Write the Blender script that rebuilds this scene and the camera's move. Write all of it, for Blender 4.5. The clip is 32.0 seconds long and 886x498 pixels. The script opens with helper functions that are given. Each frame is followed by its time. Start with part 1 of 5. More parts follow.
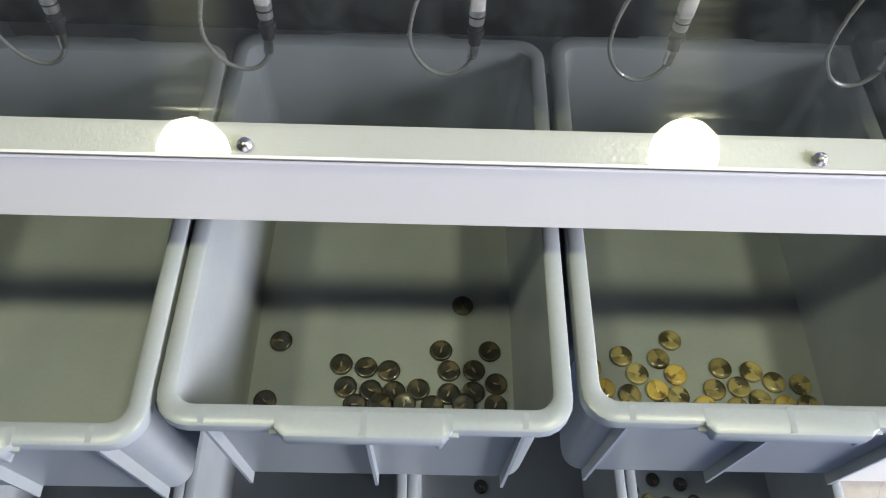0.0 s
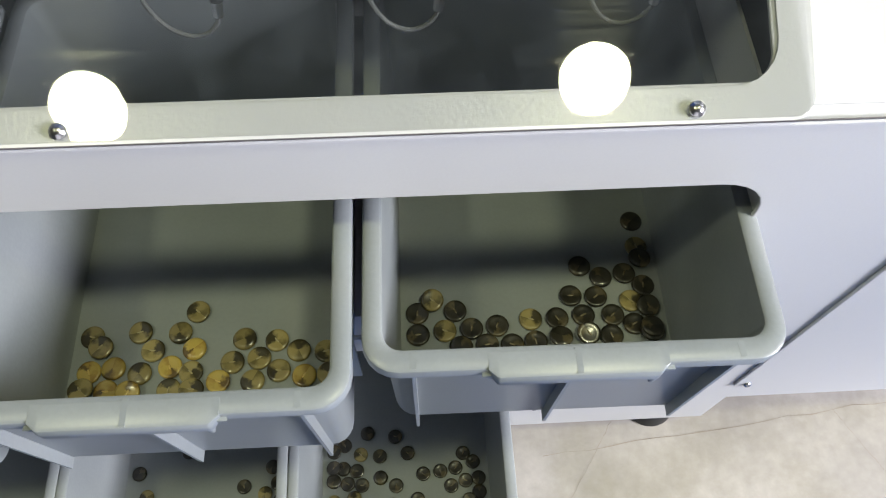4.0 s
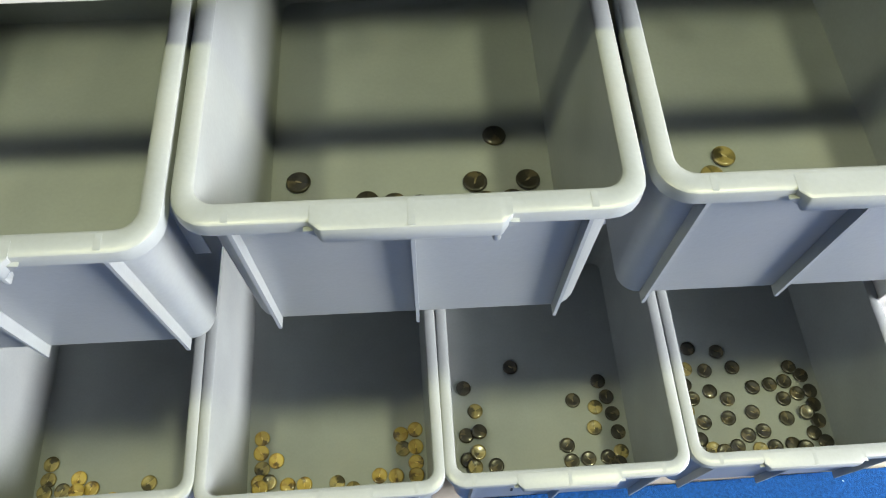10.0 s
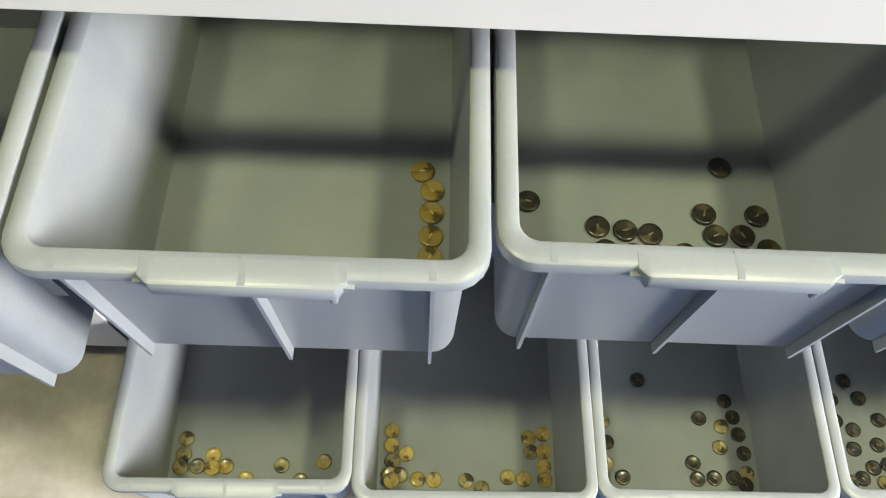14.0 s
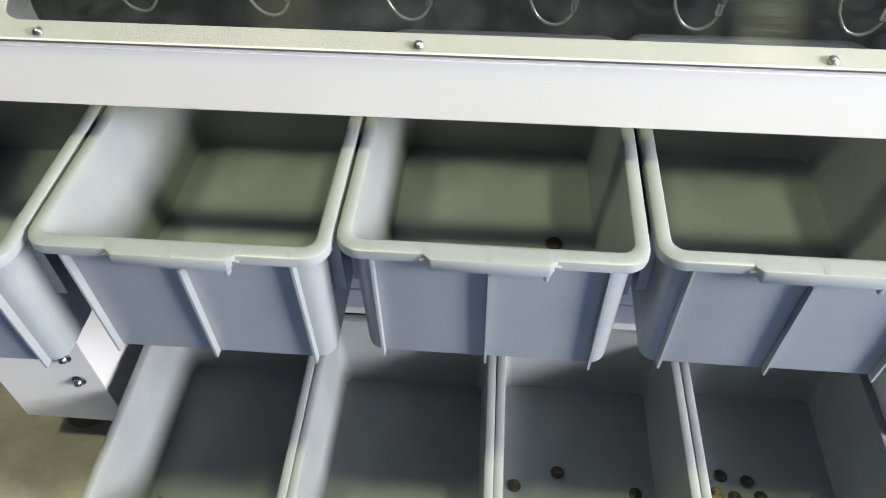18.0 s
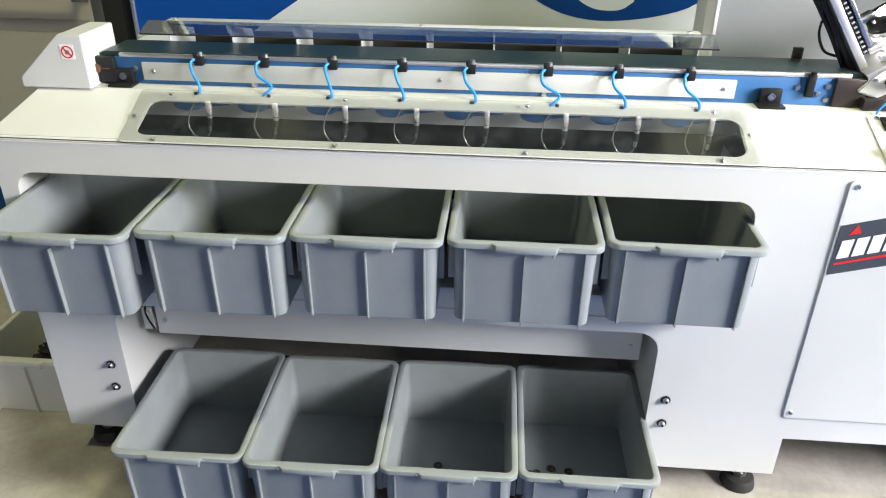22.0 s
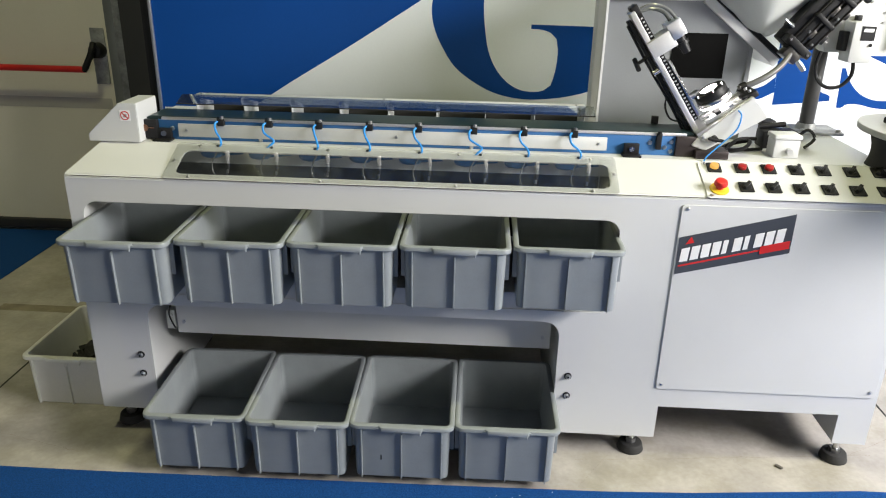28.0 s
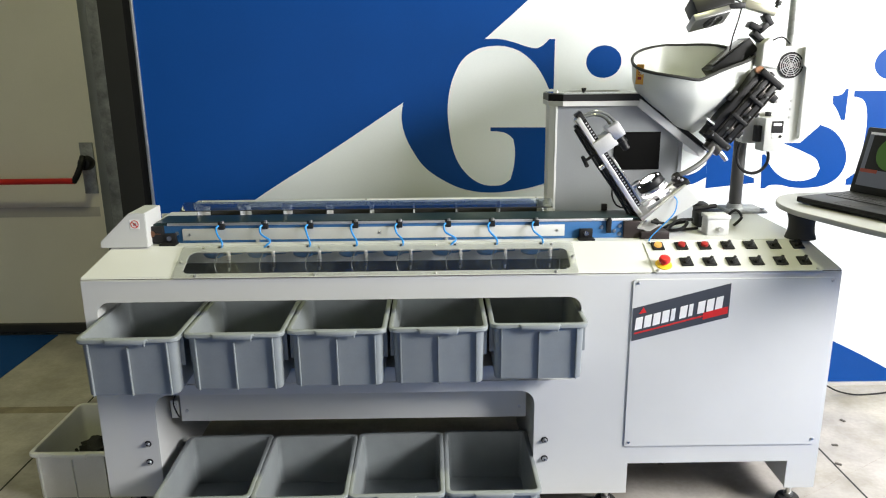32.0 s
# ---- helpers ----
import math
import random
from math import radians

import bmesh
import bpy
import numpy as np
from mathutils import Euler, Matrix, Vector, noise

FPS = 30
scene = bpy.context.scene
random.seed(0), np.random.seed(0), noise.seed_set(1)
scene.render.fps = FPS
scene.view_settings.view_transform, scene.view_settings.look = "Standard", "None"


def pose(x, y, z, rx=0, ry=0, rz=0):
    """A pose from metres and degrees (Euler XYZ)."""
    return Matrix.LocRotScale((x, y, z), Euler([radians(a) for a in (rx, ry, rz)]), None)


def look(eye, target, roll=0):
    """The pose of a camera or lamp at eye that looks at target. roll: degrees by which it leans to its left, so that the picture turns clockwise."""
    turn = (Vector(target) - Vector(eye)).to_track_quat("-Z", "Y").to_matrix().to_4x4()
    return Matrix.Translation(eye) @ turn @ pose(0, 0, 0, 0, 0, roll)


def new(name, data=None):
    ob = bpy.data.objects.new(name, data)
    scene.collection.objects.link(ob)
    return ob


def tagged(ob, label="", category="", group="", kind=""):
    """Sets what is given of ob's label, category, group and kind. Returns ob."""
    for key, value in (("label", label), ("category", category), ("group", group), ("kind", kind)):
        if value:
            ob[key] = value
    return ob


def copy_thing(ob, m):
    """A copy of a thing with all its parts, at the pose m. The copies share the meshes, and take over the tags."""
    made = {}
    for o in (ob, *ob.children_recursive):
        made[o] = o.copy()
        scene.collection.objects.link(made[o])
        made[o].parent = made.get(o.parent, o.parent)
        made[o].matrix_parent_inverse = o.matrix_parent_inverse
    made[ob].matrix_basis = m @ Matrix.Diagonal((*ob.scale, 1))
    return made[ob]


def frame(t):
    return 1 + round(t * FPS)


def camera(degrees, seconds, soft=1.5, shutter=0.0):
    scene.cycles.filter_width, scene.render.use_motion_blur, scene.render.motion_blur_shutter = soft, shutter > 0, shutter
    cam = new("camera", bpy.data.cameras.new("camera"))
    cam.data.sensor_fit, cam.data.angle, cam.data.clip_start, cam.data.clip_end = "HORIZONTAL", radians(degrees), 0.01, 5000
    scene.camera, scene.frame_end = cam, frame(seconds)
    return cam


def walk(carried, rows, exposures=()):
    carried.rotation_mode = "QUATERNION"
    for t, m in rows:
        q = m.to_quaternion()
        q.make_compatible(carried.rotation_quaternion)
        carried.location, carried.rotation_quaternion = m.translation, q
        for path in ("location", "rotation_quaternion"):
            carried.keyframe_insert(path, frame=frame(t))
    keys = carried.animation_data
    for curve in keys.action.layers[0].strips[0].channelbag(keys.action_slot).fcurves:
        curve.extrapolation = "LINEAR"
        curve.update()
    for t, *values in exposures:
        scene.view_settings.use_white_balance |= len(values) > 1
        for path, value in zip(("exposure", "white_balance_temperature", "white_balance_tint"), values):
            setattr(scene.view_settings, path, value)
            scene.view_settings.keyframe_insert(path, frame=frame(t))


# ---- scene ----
cam = camera(62.28, 32.0, soft=1.1)
PATH = [
    (0, (0.0033, -0.3054, 1.25), (0.0209, 0.2188, 0.3986), 2.98),
    (0.5, (0.0743, -0.296, 1.2482), (0.0909, 0.2204, 0.392), 1.69),
    (1, (0.1224, -0.2725, 1.2447), (0.1567, 0.2342, 0.3832), -0.21),
    (1.5, (0.1751, -0.2637, 1.2463), (0.2403, 0.2313, 0.3798), -1.00),
    (2, (0.2674, -0.2722, 1.2422), (0.343, 0.2148, 0.3721), 1.66),
    (2.5, (0.3584, -0.2831, 1.2412), (0.4374, 0.1949, 0.3664), 4.94),
    (4.5, (0.4757, -0.2578, 1.2128), (0.4883, 0.1838, 0.3157), -1.10),
    (5, (0.442, -0.2809, 1.1797), (0.4428, 0.158, 0.2812), -3.58),
    (5.5, (0.4007, -0.2913, 1.1529), (0.3928, 0.1362, 0.2489), -5.16),
    (6, (0.3602, -0.3032, 1.1422), (0.3622, 0.1107, 0.2319), -3.57),
    (6.5, (0.3264, -0.3228, 1.1396), (0.349, 0.078, 0.2237), 0.46),
    (7, (0.2937, -0.3506, 1.1429), (0.3257, 0.0516, 0.2279), 1.59),
    (7.5, (0.257, -0.3792, 1.1458), (0.2943, 0.0436, 0.2403), 2.74),
    (8, (0.2035, -0.4025, 1.1501), (0.2439, 0.0528, 0.2607), 2.80),
    (8.5, (0.163, -0.4257, 1.1526), (0.2044, 0.057, 0.2778), 2.41),
    (9, (0.1394, -0.4364, 1.1526), (0.1802, 0.0572, 0.2839), 2.93),
    (9.5, (0.068, -0.4064, 1.142), (0.0984, 0.0828, 0.2705), 2.28),
    (10, (-0.0362, -0.3716, 1.1317), (-0.0057, 0.0936, 0.247), 0.76),
    (10.5, (-0.1287, -0.3615, 1.1295), (-0.0942, 0.0775, 0.2317), 0.53),
    (11, (-0.1874, -0.3537, 1.1309), (-0.151, 0.0782, 0.2297), 2.00),
    (11.5, (-0.2183, -0.3564, 1.131), (-0.1846, 0.0705, 0.2273), 4.48),
    (12, (-0.2362, -0.3545, 1.1357), (-0.2023, 0.0793, 0.2353), 5.41),
    (12.5, (-0.24, -0.341, 1.1435), (-0.2079, 0.1012, 0.2472), 4.67),
    (13, (-0.2369, -0.3303, 1.1473), (-0.2095, 0.1152, 0.2524), 4.82),
    (13.5, (-0.2339, -0.3308, 1.1483), (-0.2134, 0.105, 0.2485), 4.56),
    (15.5, (-0.2346, -0.3402, 1.1531), (-0.2273, 0.0983, 0.2544), 2.73),
    (16, (-0.2351, -0.3433, 1.155), (-0.2275, 0.1001, 0.2588), 2.10),
    (16.5, (-0.2208, -0.3632, 1.1642), (-0.2051, 0.1001, 0.2781), 1.78),
    (17, (-0.1601, -0.4174, 1.1864), (-0.1598, 0.0945, 0.3274), 2.57),
    (17.5, (-0.0826, -0.5128, 1.2156), (-0.1188, 0.0847, 0.4146), 0.82),
    (18, (-0.0385, -0.6052, 1.254), (-0.1071, 0.0678, 0.5176), -1.13),
    (18.5, (-0.0273, -0.7041, 1.2894), (-0.0833, 0.0097, 0.5913), -2.50),
    (19, (-0.0089, -0.8163, 1.3072), (-0.0031, -0.0762, 0.6347), -0.16),
    (19.5, (0.0502, -0.9173, 1.3382), (0.0435, -0.1127, 0.7445), 2.38),
    (20, (0.1284, -1.0373, 1.3544), (0.0877, -0.2002, 0.8088), 0.28),
    (20.5, (0.1544, -1.1343, 1.3734), (0.0982, -0.2672, 0.8785), 0.21),
    (21, (0.1594, -1.224, 1.3856), (0.1029, -0.3425, 0.9168), -1.53),
    (21.5, (0.1721, -1.2976, 1.3878), (0.1156, -0.4183, 0.9148), -1.09),
    (22, (0.2098, -1.3731, 1.3865), (0.1399, -0.4938, 0.9154), 0.58),
    (22.5, (0.2587, -1.461, 1.3953), (0.1608, -0.5746, 0.943), -0.14),
    (23, (0.2893, -1.5143, 1.4025), (0.1747, -0.6198, 0.9702), -1.27),
    (23.5, (0.3189, -1.5461, 1.4111), (0.2225, -0.6388, 1.002), -0.18),
    (24, (0.3523, -1.5737, 1.4134), (0.2955, -0.6576, 1.0166), 0.89),
    (24.5, (0.3625, -1.5989, 1.4134), (0.3085, -0.6823, 1.0173), 1.19),
    (25, (0.3471, -1.6518, 1.424), (0.2919, -0.7371, 1.0236), -0.02),
    (25.5, (0.326, -1.7296, 1.4453), (0.2783, -0.8196, 1.0336), -0.72),
    (27.5, (0.3392, -1.9111, 1.452), (0.326, -0.9858, 1.0731), 0.61),
    (28, (0.3227, -1.9608, 1.4611), (0.2791, -1.0322, 1.0928), 1.28),
    (28.5, (0.2999, -2.0097, 1.4743), (0.2485, -1.0766, 1.1186), 0.34),
    (29, (0.274, -2.0836, 1.4887), (0.2483, -1.1463, 1.1411), -0.07),
    (29.5, (0.2571, -2.1522, 1.5023), (0.2644, -1.2108, 1.165), -0.03),
    (30, (0.2547, -2.1909, 1.5203), (0.2765, -1.2379, 1.2184), -0.41),
    (30.5, (0.2637, -2.2154, 1.5367), (0.2765, -1.2489, 1.2805), -1.14),
    (31, (0.2684, -2.2193, 1.54), (0.2716, -1.2485, 1.3003), -1.49),
    (31.5, (0.2685, -2.2208, 1.5357), (0.272, -1.2532, 1.283), -0.75),
    (32, (0.2694, -2.2179, 1.5385), (0.2768, -1.2513, 1.2826), -0.60),
]
EXPOSURES = [(0.0, -0.22, 6150, 20), (1.5, -0.5, 6150, 20), (2.5, -0.66, 6200, 19), (5.0, -0.74, 6200, 18), (6.0, -0.6, 6250, 15), (7.0, -0.27, 6300, 13), (8.0, -0.04, 6400, 11), (9.0, 0.12, 6500, 11), (10.0, 0.22, 6600, 13), (12.0, 0.18, 6600, 16), (13.0, 0.12, 6550, 16),
             (16.0, 0.13, 6550, 15), (17.0, 0.12, 6550, 16), (18.0, 0.08, 6500, 16), (19.0, 0.1, 6500, 14), (20.0, -0.06, 6500, 14), (22.0, -0.22, 6550, 14), (23.0, -0.22, 6550, 14), (25.0, -0.55, 6600, 13), (28.0, -0.76, 6700, 13), (29.0, -0.74, 6700, 13), (31.0, -0.62, 6600, 12), (32.0, -0.7, 6600, 12)]
walk(cam, [(t, look(eye, target, roll)) for t, eye, target, roll in PATH], EXPOSURES)

# ---- world and light ----
world = bpy.data.worlds.new("world")
scene.world = world
world.use_nodes = True
wn = world.node_tree.nodes
sky = wn.new("ShaderNodeTexSky")
sky.sky_type, sky.sun_disc, sky.sun_elevation, sky.sun_rotation = "NISHITA", False, radians(35), radians(110)
world.node_tree.links.new(sky.outputs[0], wn["Background"].inputs[0])
wn["Background"].inputs[1].default_value = 0.06


def area(name, m, sx, sy, watts, colour, shape="RECTANGLE"):
    data = bpy.data.lights.new(name, "AREA")
    data.shape, data.size, data.energy, data.color = shape, sx, watts, colour
    if shape == "RECTANGLE":
        data.size_y = sy
    ob = new(name, data)
    ob.matrix_world = m
    return ob


LAMPS = ((-1.45, -0.75, 4.86), (1.6, -0.7, 5.02))
LAMP_WATTS, DAY_WATTS, FRONT_WATTS = (78.0, 114.0), 545.0, 82.0
for (lx, ly, lz), watts_ in zip(LAMPS, LAMP_WATTS):
    area("high_bay_light", pose(lx, ly, lz - 0.02), 0.45, 0.45, watts_, (0.97, 1.0, 0.55), "DISK")
# daylight in the open gate of the right wall and in the window band of the front wall
area("gate_daylight", look((3.85, -1.5, 2.3), (0.3, 0.0, 0.7)), 1.75, 1.05, DAY_WATTS, (0.975, 0.985, 0.965))
area("window_daylight", look((0.2, -6.9, 1.5), (0.2, 0.5, 0.8)), 6.0, 1.7, FRONT_WATTS, (1.0, 0.985, 0.96))


# ---- materials ----
def mat(name, colour, rough=0.5, metal=0.0, vary=0.10, scale=6.0, fine=180.0, bump=0.05, spec=0.5, dirt=None, dirt_amount=0.0, clear=0.0, jitter=False, cut_at=(0.5, 0.75)):
    m = bpy.data.materials.new(name)
    m.use_nodes = True
    nt = m.node_tree
    n, link = nt.nodes, nt.links.new
    p = n["Principled BSDF"]
    p.inputs["Metallic"].default_value = metal
    p.inputs["Specular IOR Level"].default_value = spec
    p.inputs["Transmission Weight"].default_value = clear
    tc = n.new("ShaderNodeTexCoord")
    big = n.new("ShaderNodeTexNoise")
    big.inputs["Scale"].default_value, big.inputs["Detail"].default_value = scale, 5
    small = n.new("ShaderNodeTexNoise")
    small.inputs["Scale"].default_value, small.inputs["Detail"].default_value = fine, 3
    place = tc.outputs["Object"]
    if jitter:
        info, span, shift = n.new("ShaderNodeObjectInfo"), n.new("ShaderNodeMath"), n.new("ShaderNodeVectorMath")
        span.operation, span.inputs[1].default_value = "MULTIPLY", 9.0
        link(info.outputs["Random"], span.inputs[0])
        link(place, shift.inputs[0])
        link(span.outputs[0], shift.inputs[1])
        place = shift.outputs[0]
    for node in (big, small):
        link(place, node.inputs["Vector"])
    ramp = n.new("ShaderNodeMapRange")
    ramp.inputs[1].default_value, ramp.inputs[2].default_value = 0.3, 0.7
    ramp.inputs[3].default_value, ramp.inputs[4].default_value = 1 - vary, 1 + vary
    link(big.outputs["Fac"], ramp.inputs[0])
    grain = n.new("ShaderNodeMapRange")
    grain.inputs[1].default_value, grain.inputs[2].default_value = 0.25, 0.75
    grain.inputs[3].default_value, grain.inputs[4].default_value = 1 - vary * 0.4, 1 + vary * 0.4
    link(small.outputs["Fac"], grain.inputs[0])
    both = n.new("ShaderNodeMath")
    both.operation = "MULTIPLY"
    link(ramp.outputs[0], both.inputs[0])
    link(grain.outputs[0], both.inputs[1])
    tint = n.new("ShaderNodeVectorMath")
    tint.operation = "SCALE"
    tint.inputs[0].default_value = colour
    link(both.outputs[0], tint.inputs["Scale"])
    last = tint.outputs[0]
    if dirt:
        spots = n.new("ShaderNodeTexNoise")
        spots.inputs["Scale"].default_value, spots.inputs["Detail"].default_value, spots.inputs["Roughness"].default_value = scale * 0.6, 8, 0.7
        link(place, spots.inputs["Vector"])
        cut = n.new("ShaderNodeMapRange")
        cut.inputs[1].default_value, cut.inputs[2].default_value, cut.inputs[4].default_value = *cut_at, dirt_amount
        link(spots.outputs["Fac"], cut.inputs[0])
        mix = n.new("ShaderNodeMix")
        mix.data_type = "RGBA"
        mix.inputs["B"].default_value = (*dirt, 1)
        link(cut.outputs[0], mix.inputs["Factor"])
        link(last, mix.inputs["A"])
        last = mix.outputs["Result"]
    link(last, p.inputs["Base Color"])
    rr_ = n.new("ShaderNodeMapRange")
    rr_.inputs[3].default_value, rr_.inputs[4].default_value = max(0.02, rough * 0.85), min(1, rough * 1.15)
    link(big.outputs["Fac"], rr_.inputs[0])
    link(rr_.outputs[0], p.inputs["Roughness"])
    if bump:
        b = n.new("ShaderNodeBump")
        b.inputs["Strength"].default_value, b.inputs["Distance"].default_value = bump, 0.002
        link(small.outputs["Fac"], b.inputs["Height"])
        link(b.outputs[0], p.inputs["Normal"])
    return m


def button_stuff(name, light, middle, wedge, share):
    """Polished button blank: a streak of another shade runs out from the centre, as sawn from horn; the hue drifts from button to button."""
    m = bpy.data.materials.new(name)
    m.use_nodes = True
    n, link = m.node_tree.nodes, m.node_tree.links.new
    p = n["Principled BSDF"]
    p.inputs["Roughness"].default_value, p.inputs["Coat Weight"].default_value, p.inputs["Coat Roughness"].default_value = 0.28, 0.35, 0.12
    tc, info = n.new("ShaderNodeTexCoord"), n.new("ShaderNodeObjectInfo")
    sweep = n.new("ShaderNodeTexGradient")
    sweep.gradient_type = "RADIAL"
    link(tc.outputs["Object"], sweep.inputs[0])
    noise, span, shift = n.new("ShaderNodeTexNoise"), n.new("ShaderNodeMath"), n.new("ShaderNodeVectorMath")
    noise.inputs["Scale"].default_value, noise.inputs["Detail"].default_value = 160, 4
    span.operation, span.inputs[1].default_value = "MULTIPLY", 9.0
    link(info.outputs["Random"], span.inputs[0])
    link(tc.outputs["Object"], shift.inputs[0])
    link(span.outputs[0], shift.inputs[1])
    link(shift.outputs[0], noise.inputs["Vector"])
    warp, ramp = n.new("ShaderNodeMath"), n.new("ShaderNodeValToRGB")
    warp.operation, warp.inputs[1].default_value = "MULTIPLY_ADD", 0.45
    link(noise.outputs["Fac"], warp.inputs[0])
    link(sweep.outputs["Fac"], warp.inputs[2])
    stops = ((0.26, middle), (0.42, light), (0.56, light), (0.66, middle), (0.72, wedge), (0.72 + share, wedge), (0.82 + share, light))
    ramp.color_ramp.elements[0].position, ramp.color_ramp.elements[1].position = stops[0][0], stops[-1][0]
    for at, _ in stops[1:-1]:
        ramp.color_ramp.elements.new(at)
    for el, (_, c) in zip(ramp.color_ramp.elements, stops):
        el.color = (*c, 1)
    link(warp.outputs[0], ramp.inputs[0])
    drift, hsv = n.new("ShaderNodeMapRange"), n.new("ShaderNodeHueSaturation")
    drift.inputs[3].default_value, drift.inputs[4].default_value = 0.7, 1.15
    link(info.outputs["Random"], drift.inputs[0])
    link(drift.outputs[0], hsv.inputs["Value"])
    link(ramp.outputs["Color"], hsv.inputs["Color"])
    link(hsv.outputs[0], p.inputs["Base Color"])
    b = n.new("ShaderNodeBump")
    b.inputs["Strength"].default_value, b.inputs["Distance"].default_value = 0.08, 0.002
    link(noise.outputs["Fac"], b.inputs["Height"])
    link(b.outputs[0], p.inputs["Normal"])
    return m


def glow(name, colour, strength):
    m = bpy.data.materials.new(name)
    m.use_nodes = True
    p = m.node_tree.nodes["Principled BSDF"]
    p.inputs["Base Color"].default_value = (*(0.1 * c for c in colour), 1)
    p.inputs["Emission Color"].default_value = (*colour, 1)
    p.inputs["Emission Strength"].default_value = strength
    return m


def acrylic(name, rough=0.015, tint=(0.88, 0.89, 0.885), scratch=0.10, base=0.035, falloff=4.5, haze=0.0):
    """Thin clear sheet: see-through with a Fresnel gloss, a little scratched."""
    m = bpy.data.materials.new(name)
    m.use_nodes = True
    nt = m.node_tree
    n, link = nt.nodes, nt.links.new
    n.remove(n["Principled BSDF"])
    clear, gloss, mixer, edge = n.new("ShaderNodeBsdfTransparent"), n.new("ShaderNodeBsdfGlossy"), n.new("ShaderNodeMixShader"), n.new("ShaderNodeLayerWeight")
    clear.inputs[0].default_value = (*tint, 1)
    edge.inputs["Blend"].default_value = 0.5
    power, fres = n.new("ShaderNodeMath"), n.new("ShaderNodeMath")
    power.operation, fres.operation = "POWER", "MULTIPLY_ADD"
    power.inputs[1].default_value, fres.inputs[1].default_value, fres.inputs[2].default_value = falloff, 0.9, base
    link(edge.outputs["Facing"], power.inputs[0])
    link(power.outputs[0], fres.inputs[0])
    tc, nz, rng = n.new("ShaderNodeTexCoord"), n.new("ShaderNodeTexNoise"), n.new("ShaderNodeMapRange")
    stretch = n.new("ShaderNodeMapping")
    stretch.inputs["Scale"].default_value = (3, 60, 60)
    link(tc.outputs["Object"], stretch.inputs[0])
    link(stretch.outputs[0], nz.inputs["Vector"])
    nz.inputs["Scale"].default_value = 3.0
    rng.inputs[1].default_value, rng.inputs[2].default_value = 0.58, 0.85
    rng.inputs[3].default_value, rng.inputs[4].default_value = rough, rough + scratch
    link(nz.outputs["Fac"], rng.inputs[0])
    link(rng.outputs[0], gloss.inputs["Roughness"])
    link(fres.outputs[0], mixer.inputs[0])
    link(clear.outputs[0], mixer.inputs[1])
    link(gloss.outputs[0], mixer.inputs[2])
    last = mixer.outputs[0]
    if haze:
        lines, fine, span, soft_, add, way = n.new("ShaderNodeMapping"), n.new("ShaderNodeTexNoise"), n.new("ShaderNodeMapRange"), n.new("ShaderNodeBsdfAnisotropic"), n.new("ShaderNodeMixShader"), n.new("ShaderNodeCombineXYZ")
        lines.inputs["Scale"].default_value = (9, 420, 420)
        fine.inputs["Scale"].default_value, fine.inputs["Detail"].default_value = 1.0, 3
        span.inputs[1].default_value, span.inputs[2].default_value = 0.35, 0.75
        span.inputs[3].default_value, span.inputs[4].default_value = haze * 0.2, haze * 2.2
        way.inputs[0].default_value = 1.0
        soft_.inputs["Roughness"].default_value, soft_.inputs["Anisotropy"].default_value = 0.30, 0.94
        link(way.outputs[0], soft_.inputs["Tangent"])
        link(tc.outputs["Object"], lines.inputs[0])
        link(lines.outputs[0], fine.inputs["Vector"])
        link(fine.outputs["Fac"], span.inputs[0])
        link(span.outputs[0], add.inputs[0])
        link(last, add.inputs[1])
        link(soft_.outputs[0], add.inputs[2])
        last = add.outputs[0]
        dust, veil = n.new("ShaderNodeBsdfDiffuse"), n.new("ShaderNodeMixShader")
        dust.inputs[0].default_value = (0.42, 0.48, 0.54, 1)
        smear, much = n.new("ShaderNodeTexNoise"), n.new("ShaderNodeMapRange")
        smear.inputs["Scale"].default_value, smear.inputs["Detail"].default_value, smear.inputs["Roughness"].default_value, smear.inputs["Distortion"].default_value = 22.0, 6, 0.6, 0.2
        much.inputs[1].default_value, much.inputs[2].default_value = 0.42, 0.72
        much.inputs[3].default_value, much.inputs[4].default_value = haze * 1.2, haze * 4.2
        link(tc.outputs["Object"], smear.inputs["Vector"])
        link(smear.outputs["Fac"], much.inputs[0])
        link(much.outputs[0], veil.inputs[0])
        link(last, veil.inputs[1])
        link(dust.outputs[0], veil.inputs[2])
        last = veil.outputs[0]
    link(last, n["Material Output"].inputs[0])
    return m


PAINT = mat("white_paint", (0.595, 0.602, 0.602), 0.38, vary=0.03, scale=3, fine=420, bump=0.035)
PEEL = mat("orange_peel_paint", (0.595, 0.602, 0.602), 0.25, vary=0.03, scale=3, fine=330, bump=0.13)
MATT_PAINT = mat("bend_paint", (0.595, 0.602, 0.602), 0.55, vary=0.03, scale=3, fine=420, bump=0.03)
PAINT_IN = mat("inner_paint", (0.55, 0.56, 0.55), 0.5, vary=0.06)
PLASTIC = mat("grey_bin_plastic", (0.250, 0.274, 0.285), 0.32, vary=0.08, scale=13, fine=260, bump=0.05, dirt=(0.30, 0.30, 0.285), dirt_amount=0.35)
WHITE_PLASTIC = mat("white_crate_plastic", (0.70, 0.70, 0.66), 0.4, vary=0.06, scale=8)
STEEL = mat("steel", (0.55, 0.55, 0.56), 0.28, 1.0, vary=0.08, bump=0.02)
BRUSHED = mat("brushed_aluminium", (0.70, 0.70, 0.70), 0.42, 1.0, vary=0.06, bump=0.03)
